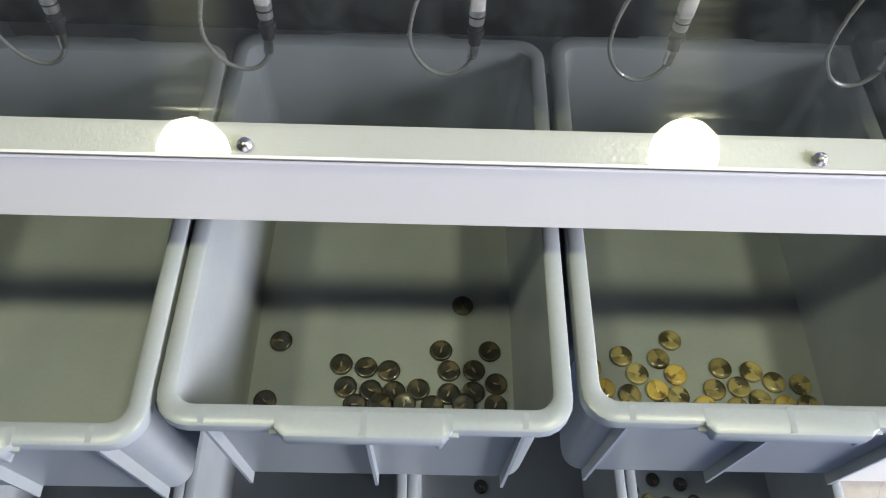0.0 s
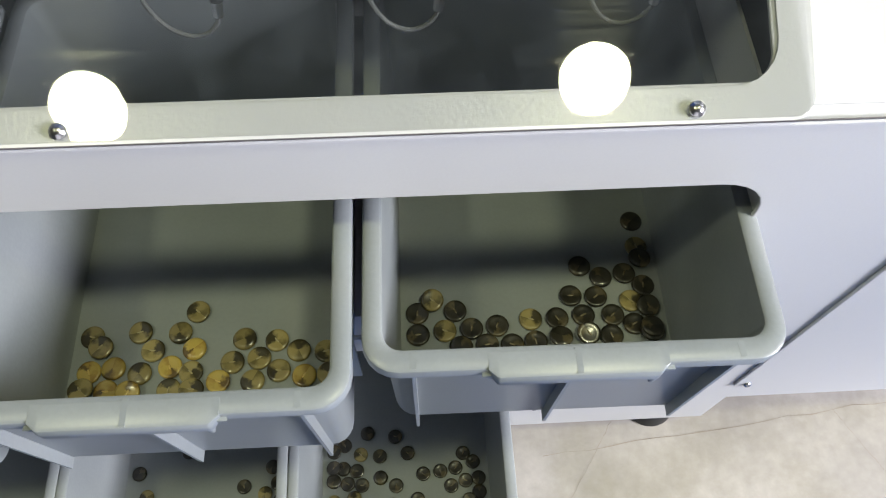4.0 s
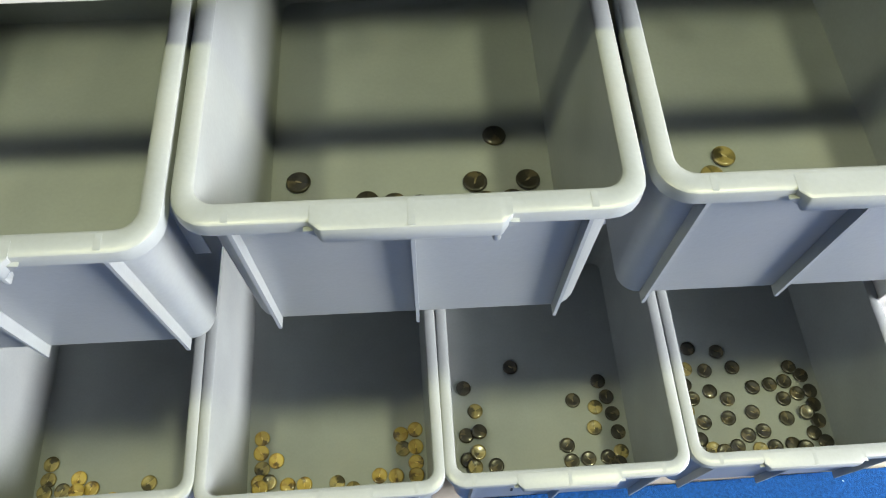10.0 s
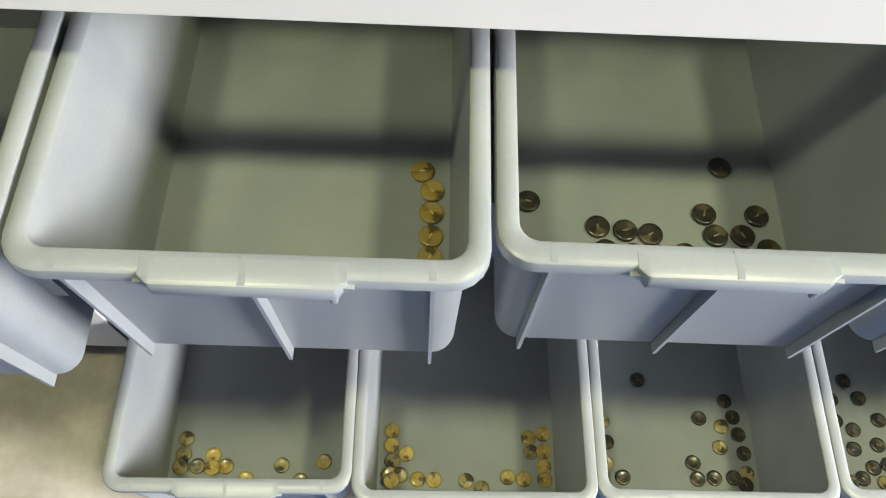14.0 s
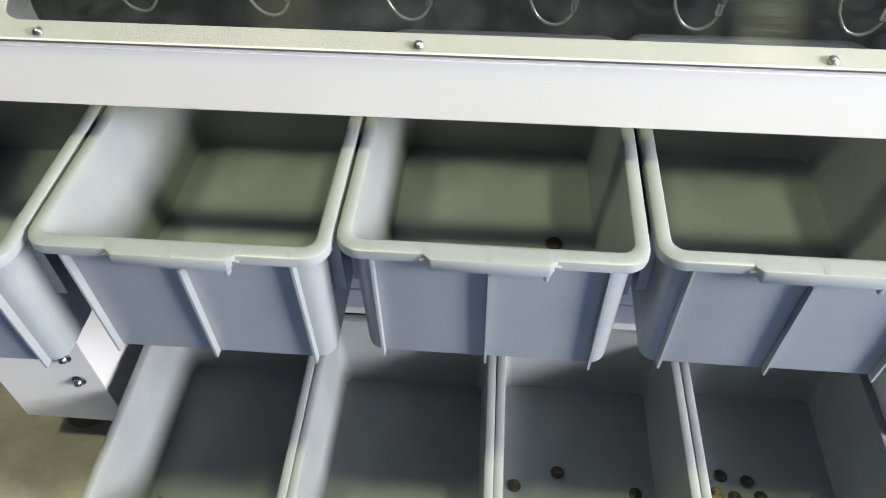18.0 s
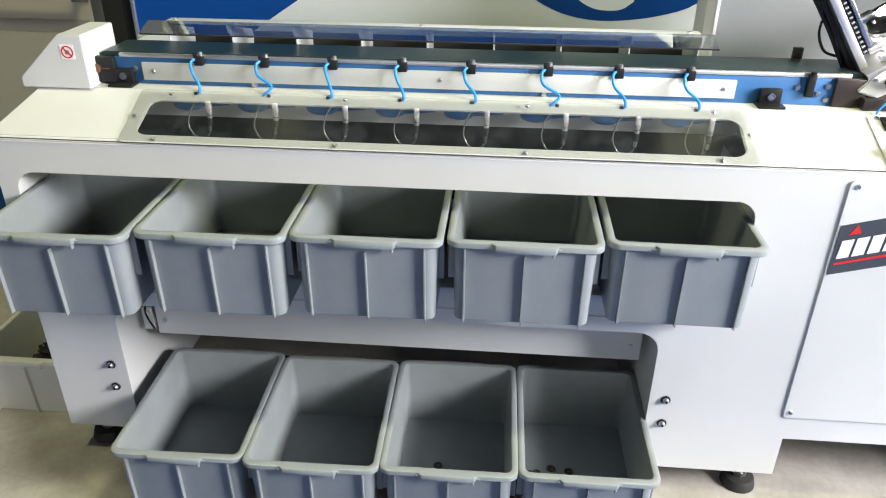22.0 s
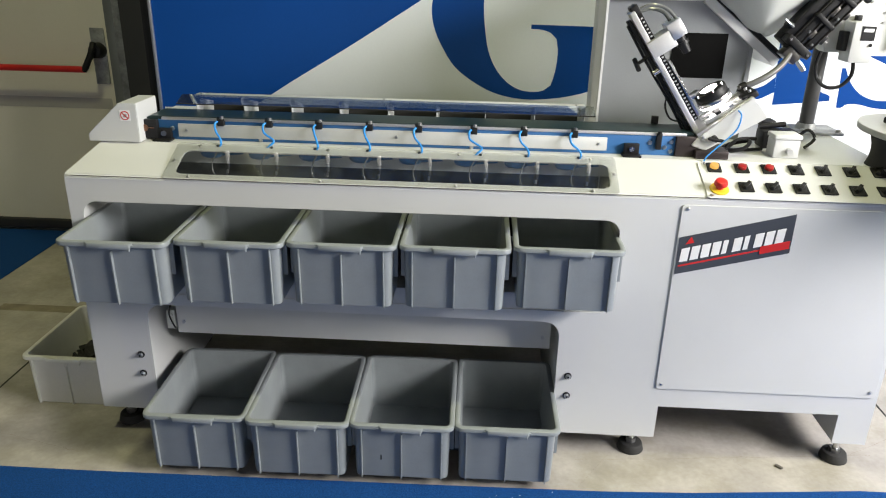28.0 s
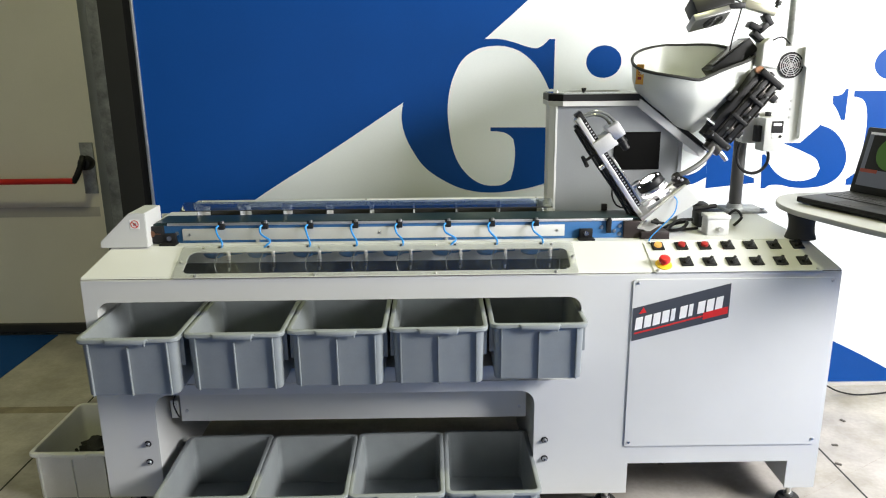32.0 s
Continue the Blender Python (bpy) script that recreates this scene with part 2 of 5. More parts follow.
GALV = mat("galvanised_steel", (0.34, 0.35, 0.34), 0.55, 0.55, vary=0.35, scale=14, fine=90)
BLACK = mat("black_plastic", (0.012, 0.012, 0.013), 0.45, vary=0.2, spec=0.25)
MATT_BLACK = mat("matt_black_card", (0.006, 0.006, 0.006), 0.9, vary=0.1, spec=0.05)
RUBBER = mat("black_rubber", (0.02, 0.02, 0.02), 0.7, vary=0.25)
BLUE_FRAME = mat("blue_anodised", (0.035, 0.14, 0.34), 0.4, 0.2, vary=0.08)
BELT = mat("green_belt", (0.008, 0.024, 0.026), 0.4, vary=0.2, scale=20)
# for joints and edges, and as painted-in shade on walls deep inside
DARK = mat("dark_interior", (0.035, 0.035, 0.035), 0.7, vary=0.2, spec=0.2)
GREY_CAB = mat("grey_cabinet_paint", (0.25, 0.262, 0.275), 0.35, 0.2, vary=0.05)
TUBE_BLUE = mat("blue_hose", (0.02, 0.26, 0.72), 0.3, vary=0.05)
TUBE_CLEAR = mat("clear_hose", (0.26, 0.27, 0.27), 0.2, vary=0.08, clear=0.5)
TUBE_PALE = mat("pale_clear_plastic", (0.76, 0.74, 0.75), 0.15, vary=0.30, scale=80, clear=0.3)
CARPET = mat("blue_carpet", (0.008, 0.058, 0.22), 0.95, vary=0.30, scale=240, fine=650, bump=1.0, spec=0.1)
CONCRETE = mat("concrete_floor", (0.385, 0.360, 0.332), 0.55, vary=0.20, scale=6.5, fine=60, bump=0.12, dirt=(0.21, 0.19, 0.125), dirt_amount=0.7, cut_at=(0.45, 0.75))
WALL = mat("wall_paint", (0.09, 0.09, 0.088), 0.8, vary=0.06, scale=2)
DOOR = mat("door_sheet", (0.76, 0.72, 0.61), 0.5, vary=0.05, scale=2)
BOARD_W = mat("board_white", (0.76, 0.80, 0.83), 0.35, vary=0.03, scale=1.5)
BOARD_B = mat("board_blue", (0.0035, 0.050, 0.235), 0.4, vary=0.06, scale=1.5, spec=0.12)
RED = mat("red_plastic", (0.60, 0.025, 0.02), 0.35, vary=0.08)
RED_CAP = mat("dark_red_plastic", (0.30, 0.012, 0.012), 0.3, vary=0.08)
YELLOW = mat("yellow_plastic", (0.75, 0.52, 0.03), 0.4, vary=0.08)
FEED_PAINT = mat("grey_white_paint", (0.56, 0.57, 0.565), 0.4, vary=0.04, scale=4, fine=420)
BOWL = mat("white_fibreglass", (0.56, 0.58, 0.55), 0.3, vary=0.05, scale=4)
LABEL_GREY = mat("badge_grey", (0.055, 0.06, 0.07), 0.35, vary=0.08)
INK_WHITE = mat("print_white", (0.8, 0.8, 0.8), 0.4, vary=0.03)
AMBER = button_stuff("amber_button", (0.46, 0.34, 0.085), (0.33, 0.215, 0.045), (0.11, 0.072, 0.022), 0.07)
HORN = button_stuff("dark_horn_button", (0.032, 0.029, 0.021), (0.013, 0.013, 0.010), (0.10, 0.082, 0.046), 0.08)
OLIVE = button_stuff("pale_horn_button", (0.30, 0.245, 0.10), (0.14, 0.115, 0.045), (0.045, 0.038, 0.018), 0.18)
GLASS = acrylic("clear_acrylic", tint=(0.91, 0.915, 0.91), haze=0.008)
GUARD = acrylic("clear_guard", 0.03, (0.62, 0.66, 0.70), 0.05, 0.16, 2.5)
RING = glow("ring_light_white", (1.0, 0.97, 0.95), 11.0)
AMBER_LAMP = glow("amber_lamp", (1.0, 0.55, 0.12), 1.4)
SCREEN = glow("screen_grey", (0.30, 0.33, 0.40), 0.22)
SCREEN_GREEN = glow("screen_green", (0.13, 0.36, 0.04), 0.22)
SCREEN_ORANGE = glow("screen_orange", (0.65, 0.12, 0.06), 0.22)
GREEN = mat("green_plastic", (0.01, 0.30, 0.16), 0.4)


# ---- mesh tools ----
def part(name, bm, material, parent=None, label="", smooth=True):
    if isinstance(bm, bmesh.types.BMesh):
        me = bpy.data.meshes.new(name)
        bm.to_mesh(me)
        bm.free()
    else:
        me = bm
    me.materials.clear()
    me.materials.append(material)
    if smooth:
        me.shade_smooth()
        me.set_sharp_from_angle(angle=radians(32))
    ob = new(name, me)
    if parent:
        ob.parent = parent
    if label:
        ob["label"] = label
    return ob


def thing(name, label, category, group="", kind="", at=(0, 0, 0), rz=0):
    ob = new(name)
    ob.empty_display_size = 0.05
    ob.matrix_world = pose(*at, 0, 0, rz)
    return tagged(ob, label, category, group, kind)


def box(x0, x1, y0, y1, z0, z1, bev=0.0, bm=None, m=None, seg=2):
    own = bmesh.new()
    r = bmesh.ops.create_cube(own, size=1.0)
    bmesh.ops.transform(own, matrix=Matrix.LocRotScale(((x0 + x1) / 2, (y0 + y1) / 2, (z0 + z1) / 2), None, (x1 - x0, y1 - y0, z1 - z0)), verts=r["verts"])
    if bev:
        bmesh.ops.bevel(own, geom=own.edges[:], offset=bev, segments=seg, affect="EDGES", profile=0.5)
    if m:
        own.transform(m)
    return merge(bm, own)


def merge(bm, own):
    if bm is None:
        return own
    me = bpy.data.meshes.new("tmp")
    own.to_mesh(me)
    own.free()
    bm.from_mesh(me)
    bpy.data.meshes.remove(me)
    return bm


def cyl(p0, p1, r0, r1=None, seg=20, bm=None, bev=0.0):
    p0, p1 = Vector(p0), Vector(p1)
    own = bmesh.new()
    d = p1 - p0
    bmesh.ops.create_cone(own, cap_ends=True, segments=seg, radius1=r0, radius2=r0 if r1 is None else r1, depth=d.length)
    if bev:
        rim = [e for e in own.edges if len(e.link_faces) == 2 and any(len(f.verts) > 4 for f in e.link_faces)]
        bmesh.ops.bevel(own, geom=rim, offset=bev, segments=2, affect="EDGES", profile=0.5)
    own.transform(Matrix.Translation((p0 + p1) / 2) @ d.to_track_quat("Z", "Y").to_matrix().to_4x4())
    return merge(bm, own)


def tube(pts, r, seg=8, bm=None, smooth=6):
    """A hose through the points, rounded by a Catmull-Rom curve."""
    pts = [Vector(p) for p in pts]
    if smooth:
        q = [pts[0]] + pts + [pts[-1]]
        pts = []
        for a, b, c, d in zip(q, q[1:], q[2:], q[3:]):
            for k in range(smooth):
                t = k / smooth
                pts.append(0.5 * ((2 * b) + (c - a) * t + (2 * a - 5 * b + 4 * c - d) * t * t + (3 * b - a - 3 * c + d) * t**3))
        pts.append(q[-1])
    own = bm or bmesh.new()
    rings, up = [], Vector((0.13, 0.31, 0.94))
    for k, p in enumerate(pts):
        d = (pts[min(k + 1, len(pts) - 1)] - pts[max(k - 1, 0)]).normalized()
        a = d.cross(up)
        a = a.normalized() if a.length > 1e-3 else d.orthogonal().normalized()
        b = d.cross(a)
        rings.append([own.verts.new(p + r * (math.cos(6.28319 * j / seg) * a + math.sin(6.28319 * j / seg) * b)) for j in range(seg)])
    skin(own, rings)
    return own


def skin(bm, rings, cap=True):
    for a, b in zip(rings, rings[1:]):
        for j in range(len(a)):
            k = (j + 1) % len(a)
            bm.faces.new((a[j], a[k], b[k], b[j]))
    if cap:
        bm.faces.new(rings[0][::-1])
        bm.faces.new(rings[-1])
    bmesh.ops.recalc_face_normals(bm, faces=bm.faces[:])


def rr(x0, x1, y0, y1, r, n=6):
    """A rectangle with rounded corners, anticlockwise."""
    out = []
    for cx, cy, a in ((x1 - r, y0 + r, -90), (x1 - r, y1 - r, 0), (x0 + r, y1 - r, 90), (x0 + r, y0 + r, 180)):
        out += [(cx + r * math.cos(radians(a + 90 * k / n)), cy + r * math.sin(radians(a + 90 * k / n))) for k in range(n + 1)]
    return out


def loft(loops, bm=None, cap=True):
    own = bm or bmesh.new()
    skin(own, [[own.verts.new(p) for p in loop] for loop in loops], cap)
    return own


def plate(outlines, thick, m, bev=0.0):
    """A flat sheet with holes: outlines in (u, v), lying at w = 0 to thick, put in place by m."""
    cu = bpy.data.curves.new("sheet", "CURVE")
    cu.dimensions, cu.fill_mode, cu.extrude = "2D", "BOTH", thick / 2 - bev
    cu.bevel_depth, cu.bevel_resolution = bev, 1
    for line in outlines:
        sp = cu.splines.new("POLY")
        sp.points.add(len(line) - 1)
        for p, (u, v) in zip(sp.points, line):
            p.co = (u, v, 0, 1)
        sp.use_cyclic_u = True
    ob = bpy.data.objects.new("sheet", cu)
    me = bpy.data.meshes.new_from_object(ob)
    bpy.data.objects.remove(ob)
    bpy.data.curves.remove(cu)
    me.transform(m @ Matrix.Translation((0, 0, thick / 2)))
    return me


def lettering(text, size, m, thick=0.0005):
    cu = bpy.data.curves.new("writing", "FONT")
    cu.body, cu.size, cu.extrude, cu.align_x, cu.align_y = text, size, thick, "CENTER", "CENTER"
    ob = bpy.data.objects.new("writing", cu)
    me = bpy.data.meshes.new_from_object(ob)
    bpy.data.objects.remove(ob)
    bpy.data.curves.remove(cu)
    me.transform(m)
    return me


UPRIGHT = Matrix(((1, 0, 0, 0), (0, 0, -1, 0), (0, 1, 0, 0), (0, 0, 0, 1)))  # (u, v, w) to (x, -w, z)


def curvy(pts, cuts=6, sharp=42):
    """A closed outline smoothed between its points, keeping corners sharper than this many degrees."""
    ps = [Vector((p[0], p[1])) for p in pts]
    n, tang, out = len(ps), [], []
    for k in range(n):
        a, b = ps[k] - ps[k - 1], ps[(k + 1) % n] - ps[k]
        tang.append(Vector((0, 0)) if a.angle(b) > radians(sharp) else (a.normalized() + b.normalized()).normalized())
    for k in range(n):
        p, q, span = ps[k], ps[(k + 1) % n], (ps[(k + 1) % n] - ps[k]).length
        ta, tb = tang[k], tang[(k + 1) % n]
        if ta.length < 0.5 and tb.length < 0.5:
            out.append((p.x, p.y))
            continue
        ta, tb = (ta if ta.length > 0.5 else (q - p).normalized()) * span, (tb if tb.length > 0.5 else (q - p).normalized()) * span
        for c in range(cuts):
            u = c / cuts
            v = p * (2 * u**3 - 3 * u**2 + 1) + ta * (u**3 - 2 * u**2 + u) + q * (3 * u**2 - 2 * u**3) + tb * (u**3 - u**2)
            out.append((v.x, v.y))
    return out


def facing(y):
    """Puts a sheet upright, its face towards -y, with its back at this y."""
    return Matrix.Translation((0, y, 0)) @ UPRIGHT


SLOPE = math.atan2(0.055, 0.137)
INCLINE = Matrix.Translation((0, 0.0, 0.8664)) @ Matrix.Rotation(SLOPE, 4, "X")  # (x, along, out) of the sloping cover


# ---- floor, walls, ceiling ----
def structure(name, bm, material, label="", category="", smooth=False):
    return tagged(part(name, bm, material, None, "", smooth), label, category, "", "structure")


structure("floor", box(-7, 8, -9, 4, -0.12, 0.0), CONCRETE, "beige stained concrete floor with saw-cut joints", "floor")
structure("carpet", plate([[(-6, -8.8), (7, -8.8), (7, -0.06), (1.5, -0.120), (1.0, -0.168), (0.73, -0.183), (0.07, -0.197), (-0.79, -0.212), (-6, -0.222)]], 0.005, Matrix.Identity(4), 0.001), CARPET, "blue needle-felt carpet in front of the machine", "carpet")
structure("carpet_left", box(-4.0, -1.92, 0.6, 1.76, 0.0, 0.005, 0.002), CARPET, "dark blue carpet by the hall door", "carpet")
jb = box(-1.36, -1.353, -0.16, 1.7, 0.0, 0.0008)
box(1.782, 1.789, -0.16, 0.94, 0.0, 0.0008, bm=jb)
structure("floor_joint", jb, DARK, "dark saw-cut joint in the concrete floor", "floor joint")
st = bmesh.new()
box(-1.75, -1.30, 0.80, 0.86, 0.0, 0.0006, bm=st)
structure("floor_mark", st, mat("floor_stain", (0.22, 0.19, 0.14), 0.6, vary=0.3, scale=12), "worn brown scuff on the concrete floor", "floor mark")

wb = box(-1.36, 8.0, 1.85, 2.05, 0, 6.5)
structure("wall_north", wb, WALL, "plain grey hall wall behind the display board", "wall")
wb = box(-7.0, -3.3, 1.85, 2.05, 0, 6.5)
box(-3.3, -1.36, 1.85, 2.05, 3.2, 6.5, bm=wb)
structure("wall_north_2", wb, WALL, "plain grey hall wall round the gate", "wall")
structure("wall_west", box(-7.2, -7.0, -9, 2.05, 0, 6.5), WALL, "plain grey hall wall", "wall")
structure("wall_south", plate([[(-7, 0), (8, 0), (8, 6.5), (-7, 6.5)], [(-3.2, 0.5), (3.6, 0.5), (3.6, 2.5), (-3.2, 2.5)]], 0.2, facing(-7.4)), WALL, "plain grey hall wall with a window band", "wall")
GATE_W = Matrix(((0, 0, 1, 4.2), (1, 0, 0, 0), (0, 1, 0, 0), (0, 0, 0, 1)))
structure("wall_east", plate([[(-9, 0), (2.05, 0), (2.05, 6.5), (-9, 6.5)], [(-3.6, 0.02), (0.3, 0.02), (0.3, 4.2), (-3.6, 4.2)]], 0.2, GATE_W), WALL, "plain grey hall wall with an open gate", "wall")
structure("ceiling", box(-7.2, 8.2, -9, 2.05, 6.5, 6.7), WALL, "plain grey hall ceiling", "ceiling")

# hall gate leaf with a panic bar, and its frame
gate = tagged(part("door_1", plate([[(-3.3, 0.06), (-1.525, 0.06), (-1.525, 3.2), (-3.3, 3.2)]], 0.05, facing(1.84), 0.002), DOOR, None, "", False), "beige sheet-steel hall door with red panic bar", "door", "", "structure")
part("press_line", box(-3.3, -1.60, 1.7868, 1.7895, 0.690, 0.745, 0.001), mat("band_grey", (0.50, 0.475, 0.42), 0.55, vary=0.05, scale=3), gate, "faint grey pressed band")
part("bottom_seal", box(-3.3, -1.5, 1.76, 1.86, 0.016, 0.066, 0.005), RUBBER, gate, "black rubber bottom seal")
part("panic_bar", cyl((-3.0, 1.69, 0.905), (-1.67, 1.69, 0.905), 0.016), RED, gate, "red panic bar")
hb = cyl((-1.63, 1.79, 0.99), (-1.63, 1.73, 0.99), 0.042, 0.034, 20, None, 0.008)
tube([(-1.63, 1.735, 1.03), (-1.632, 1.71, 0.99), (-1.655, 1.69, 0.93), (-1.675, 1.69, 0.90)], 0.016, 10, hb)
part("panic_handle", hb, BLACK, gate, "black handle arm of the panic bar")
part("lock_plate", box(-1.665, -1.592, 1.780, 1.7895, 0.82, 1.10, 0.003), GALV, gate)

fr = thing("door_frame", "galvanised steel door post with black seal", "door frame", "", "structure")
part("post", box(-1.515, -1.405, 1.74, 1.86, 0, 3.3, 0.004), GALV, fr)
part("rail", box(-1.57, -1.522, 1.765, 1.80, 0, 3.3, 0.003), mat("rail_grey", (0.22, 0.23, 0.22), 0.5, 0.4), fr)
part("seal", box(-1.40, -1.335, 1.70, 1.86, 0, 3.3, 0.006), RUBBER, fr)
part("cover_strip", box(-1.33, -1.27, 1.62, 1.86, 0, 3.3, 0.004), mat("strip_dark", (0.035, 0.035, 0.035), 0.6), fr)
part("return_panel", box(-1.265, -1.08, 1.30, 1.86, 0, 3.3, 0.004), mat("strip_grey", (0.045, 0.045, 0.045), 0.6), fr)

# ---- display board behind the machine ----
BY = 0.97
board = thing("display_board", "large white and blue printed display board with curved shapes", "display board")
part("panel", box(-0.972, 3.55, BY, BY + 0.03, 0.02, 3.0, 0.002), BOARD_W, board)
part("edge_strip", box(-0.984, -0.972, BY - 0.006, BY + 0.035, 0.0, 3.0, 0.001), BRUSHED, board, "aluminium edge strip")
# black strip drawn as the shadow along the board's left edge
part("edge_shadow", box(-1.02, -0.985, BY + 0.01, BY + 0.05, 0.0, 3.0, 0.001), BLACK, board, "black strip standing in for the shade beside the board")
part("base_rail", box(-1.0, 3.55, BY - 0.006, BY + 0.03, 0.0, 0.019, 0.001), BRUSHED, board, "aluminium base rail")
PRINT = 0.0006


def ell(cx, cz, a, b, a0=0, a1=360, n=48):
    return [(cx + a * math.cos(radians(a0 + (a1 - a0) * k / n)), cz + b * math.sin(radians(a0 + (a1 - a0) * k / n))) for k in range(n + (a1 - a0 < 360))]


letter = [(0.478, 1.601), (0.542, 1.600), (0.602, 1.586), (0.661, 1.567), (0.697, 1.562), (0.725, 1.576), (0.748, 1.598), (0.772, 1.598), (0.772, 1.394), (0.752, 1.394), (0.724, 1.449), (0.687, 1.500), (0.626, 1.549), (0.566, 1.570), (0.512, 1.573), (0.447, 1.560), (0.388, 1.522), (0.352, 1.464), (0.332, 1.406), (0.320, 1.323), (0.326, 1.227), (0.345, 1.129), (0.374, 1.067), (0.424, 1.012), (0.473, 0.986), (0.516, 0.980), (0.561, 0.985), (0.593, 1.007), (0.607, 1.064), (0.611, 1.138), (0.603, 1.183), (0.578, 1.205), (0.546, 1.215), (0.504, 1.218), (0.504, 1.234)]
tail = [(0.80, 1.020), (0.755, 0.993), (0.686, 0.971), (0.586, 0.954), (0.486, 0.950), (0.386, 0.967), (0.299, 1.006), (0.214, 1.069), (0.166, 1.139), (0.135, 1.205), (0.122, 1.273), (0.124, 1.306), (0.131, 1.344), (-0.178, 1.147), (-0.524, 0.935), (-0.75, 0.775), (-0.95, 0.60), (-0.95, 0.021)]
field = [(-0.971, 0.021), (-0.971, 2.99), (1.97, 2.99), (1.25, 2.305), (0.658, 1.756)] + letter + [(0.80, 1.231)] + tail
part("blue_field", plate([curvy(field, 5, 38)], PRINT, facing(BY - 0.0001)), BOARD_B, board, "dark blue printed field with a curved band", False)
part("dot", plate([ell(0.981, 1.504, 0.0745, 0.0665)], PRINT, facing(BY)), BOARD_B, board, "blue printed dot", False)
part("dot", plate([ell(2.208, 1.485, 0.0745, 0.0665)], PRINT, facing(BY)), BOARD_B, board, "", False)
part("upright_band", plate([curvy([(1.455, 0.957), (1.455, 1.009), (1.446, 1.143), (1.441, 1.238), (1.592, 1.237), (1.613, 1.019), (1.667, 0.999), (1.67, 0.979), (1.583, 0.97)], 4, 30)], PRINT, facing(BY)), BOARD_B, board, "blue printed upright band", False)
part("curved_band", plate([curvy([(1.225, 1.085), (1.292, 1.028), (1.355, 1.015), (1.408, 1.029), (1.451, 1.065), (1.455, 1.006), (1.395, 0.977), (1.333, 0.976), (1.257, 0.999)])], PRINT, facing(BY - 0.0003)), BOARD_B, board, "blue printed curved band", False)
part("curved_band", plate([curvy([(1.7, 0.954), (1.692, 1.104), (1.706, 1.104), (1.732, 1.055), (1.778, 1.01), (1.836, 0.987), (1.894, 0.987), (1.939, 1.004), (1.953, 1.04), (1.933, 1.08), (1.876, 1.112), (1.779, 1.152), (1.853, 1.153), (1.933, 1.229), (1.988, 1.207), (2.034, 1.161), (2.06, 1.108), (2.062, 1.052), (2.035, 0.998), (1.985, 0.966), (1.911, 0.954), (1.835, 0.957), (1.784, 0.968), (1.734, 0.966), (1.718, 0.954)])], PRINT, facing(BY)), BOARD_B, board, "", False)
part("curved_band", plate([curvy([(1.937, 1.372), (1.964, 1.355), (1.993, 1.353), (2.016, 1.364), (2.024, 1.381), (2.036, 1.381), (2.036, 1.249), (2.019, 1.249), (1.996, 1.293), (1.967, 1.327), (1.94, 1.348)])], PRINT, facing(BY)), BOARD_B, board, "", False)
part("upright_band", plate([curvy([(2.062, 1.372), (2.062, 1.348), (2.1, 1.337), (2.122, 1.304), (2.125, 1.03), (2.075, 0.99), (2.075, 0.965), (2.33, 0.965), (2.33, 0.99), (2.28, 1.02), (2.28, 1.372)])], PRINT, facing(BY)), BOARD_B, board, "", False)
part("blue_field", plate([[(1.3, 0.02), (2.54, 0.02), (2.445, 0.051), (2.27, 0.148), (2.127, 0.220), (1.8, 0.385), (1.3, 0.61)]], PRINT, facing(BY)), BOARD_B, board, "", False)

# ---- the sorting machine ----
XL, XR = -0.857, 1.552
mach = thing("sorting_machine", "long white sheet-metal sorting machine with bin openings", "machine")


def corner(cx, cz, r, a0, a1, n=6):
    return [(cx + r * math.cos(radians(a0 + (a1 - a0) * k / n)), cz + r * math.sin(radians(a0 + (a1 - a0) * k / n))) for k in range(n + 1)]


outline = [(XL, 0.09), (-0.672, 0.09)] + corner(-0.622, 0.415, 0.05, 180, 90) + corner(0.535, 0.415, 0.05, 90, 0)
outline += [(0.585, 0.077), (0.905, 0.077), (0.905, 0.190), (1.452, 0.190), (1.452, 0.087), (XR, 0.087), (XR, 0.857), (XL, 0.857)]
part("front_plate", plate([outline, rr(-0.818, 0.729, 0.50, 0.789, 0.042)], 0.004, facing(0.004), 0.0012), PAINT, mach)
bend = bmesh.new()
prof = [(0.0015 + 0.0, 0.857), (0.001, 0.861), (0.004, 0.8655), (0.009, 0.869), (0.011, 0.864), (0.0065, 0.860), (0.005, 0.857)]
loft([[(xx, yy, zz) for yy, zz in prof] for xx in (XL, XR)], bend)
part("front_bend", bend, MATT_PAINT, mach)
# the seam is no open gap: a dark strip gives its shade
part("panel_seam", box(XL + 0.002, XR - 0.002, -0.0028, -0.0021, -0.0015, 0.0011, m=INCLINE), mat("seam_shade_grey", (0.13, 0.12, 0.12), 0.7, vary=0.2), mach, "dark strip for the shaded seam between front plate and sloping cover", False)
cover = [[(XL, 0.008), (XR, 0.008), (XR - 0.045, 0.172), (XL + 0.045, 0.172)], rr(-0.545, 0.695, 0.022, 0.134, 0.02)]
part("sloping_cover", plate(cover, 0.003, INCLINE @ Matrix.Translation((0, 0, -0.003)), 0.0008), PAINT, mach)
topc = [[(XL + 0.045, 0.157), (XR - 0.045, 0.157), (XR - 0.045, 0.72), (XL + 0.045, 0.72)]]
part("top_cover", plate(topc, 0.003, Matrix.Translation((0, 0, 0.9275))), PAINT, mach)
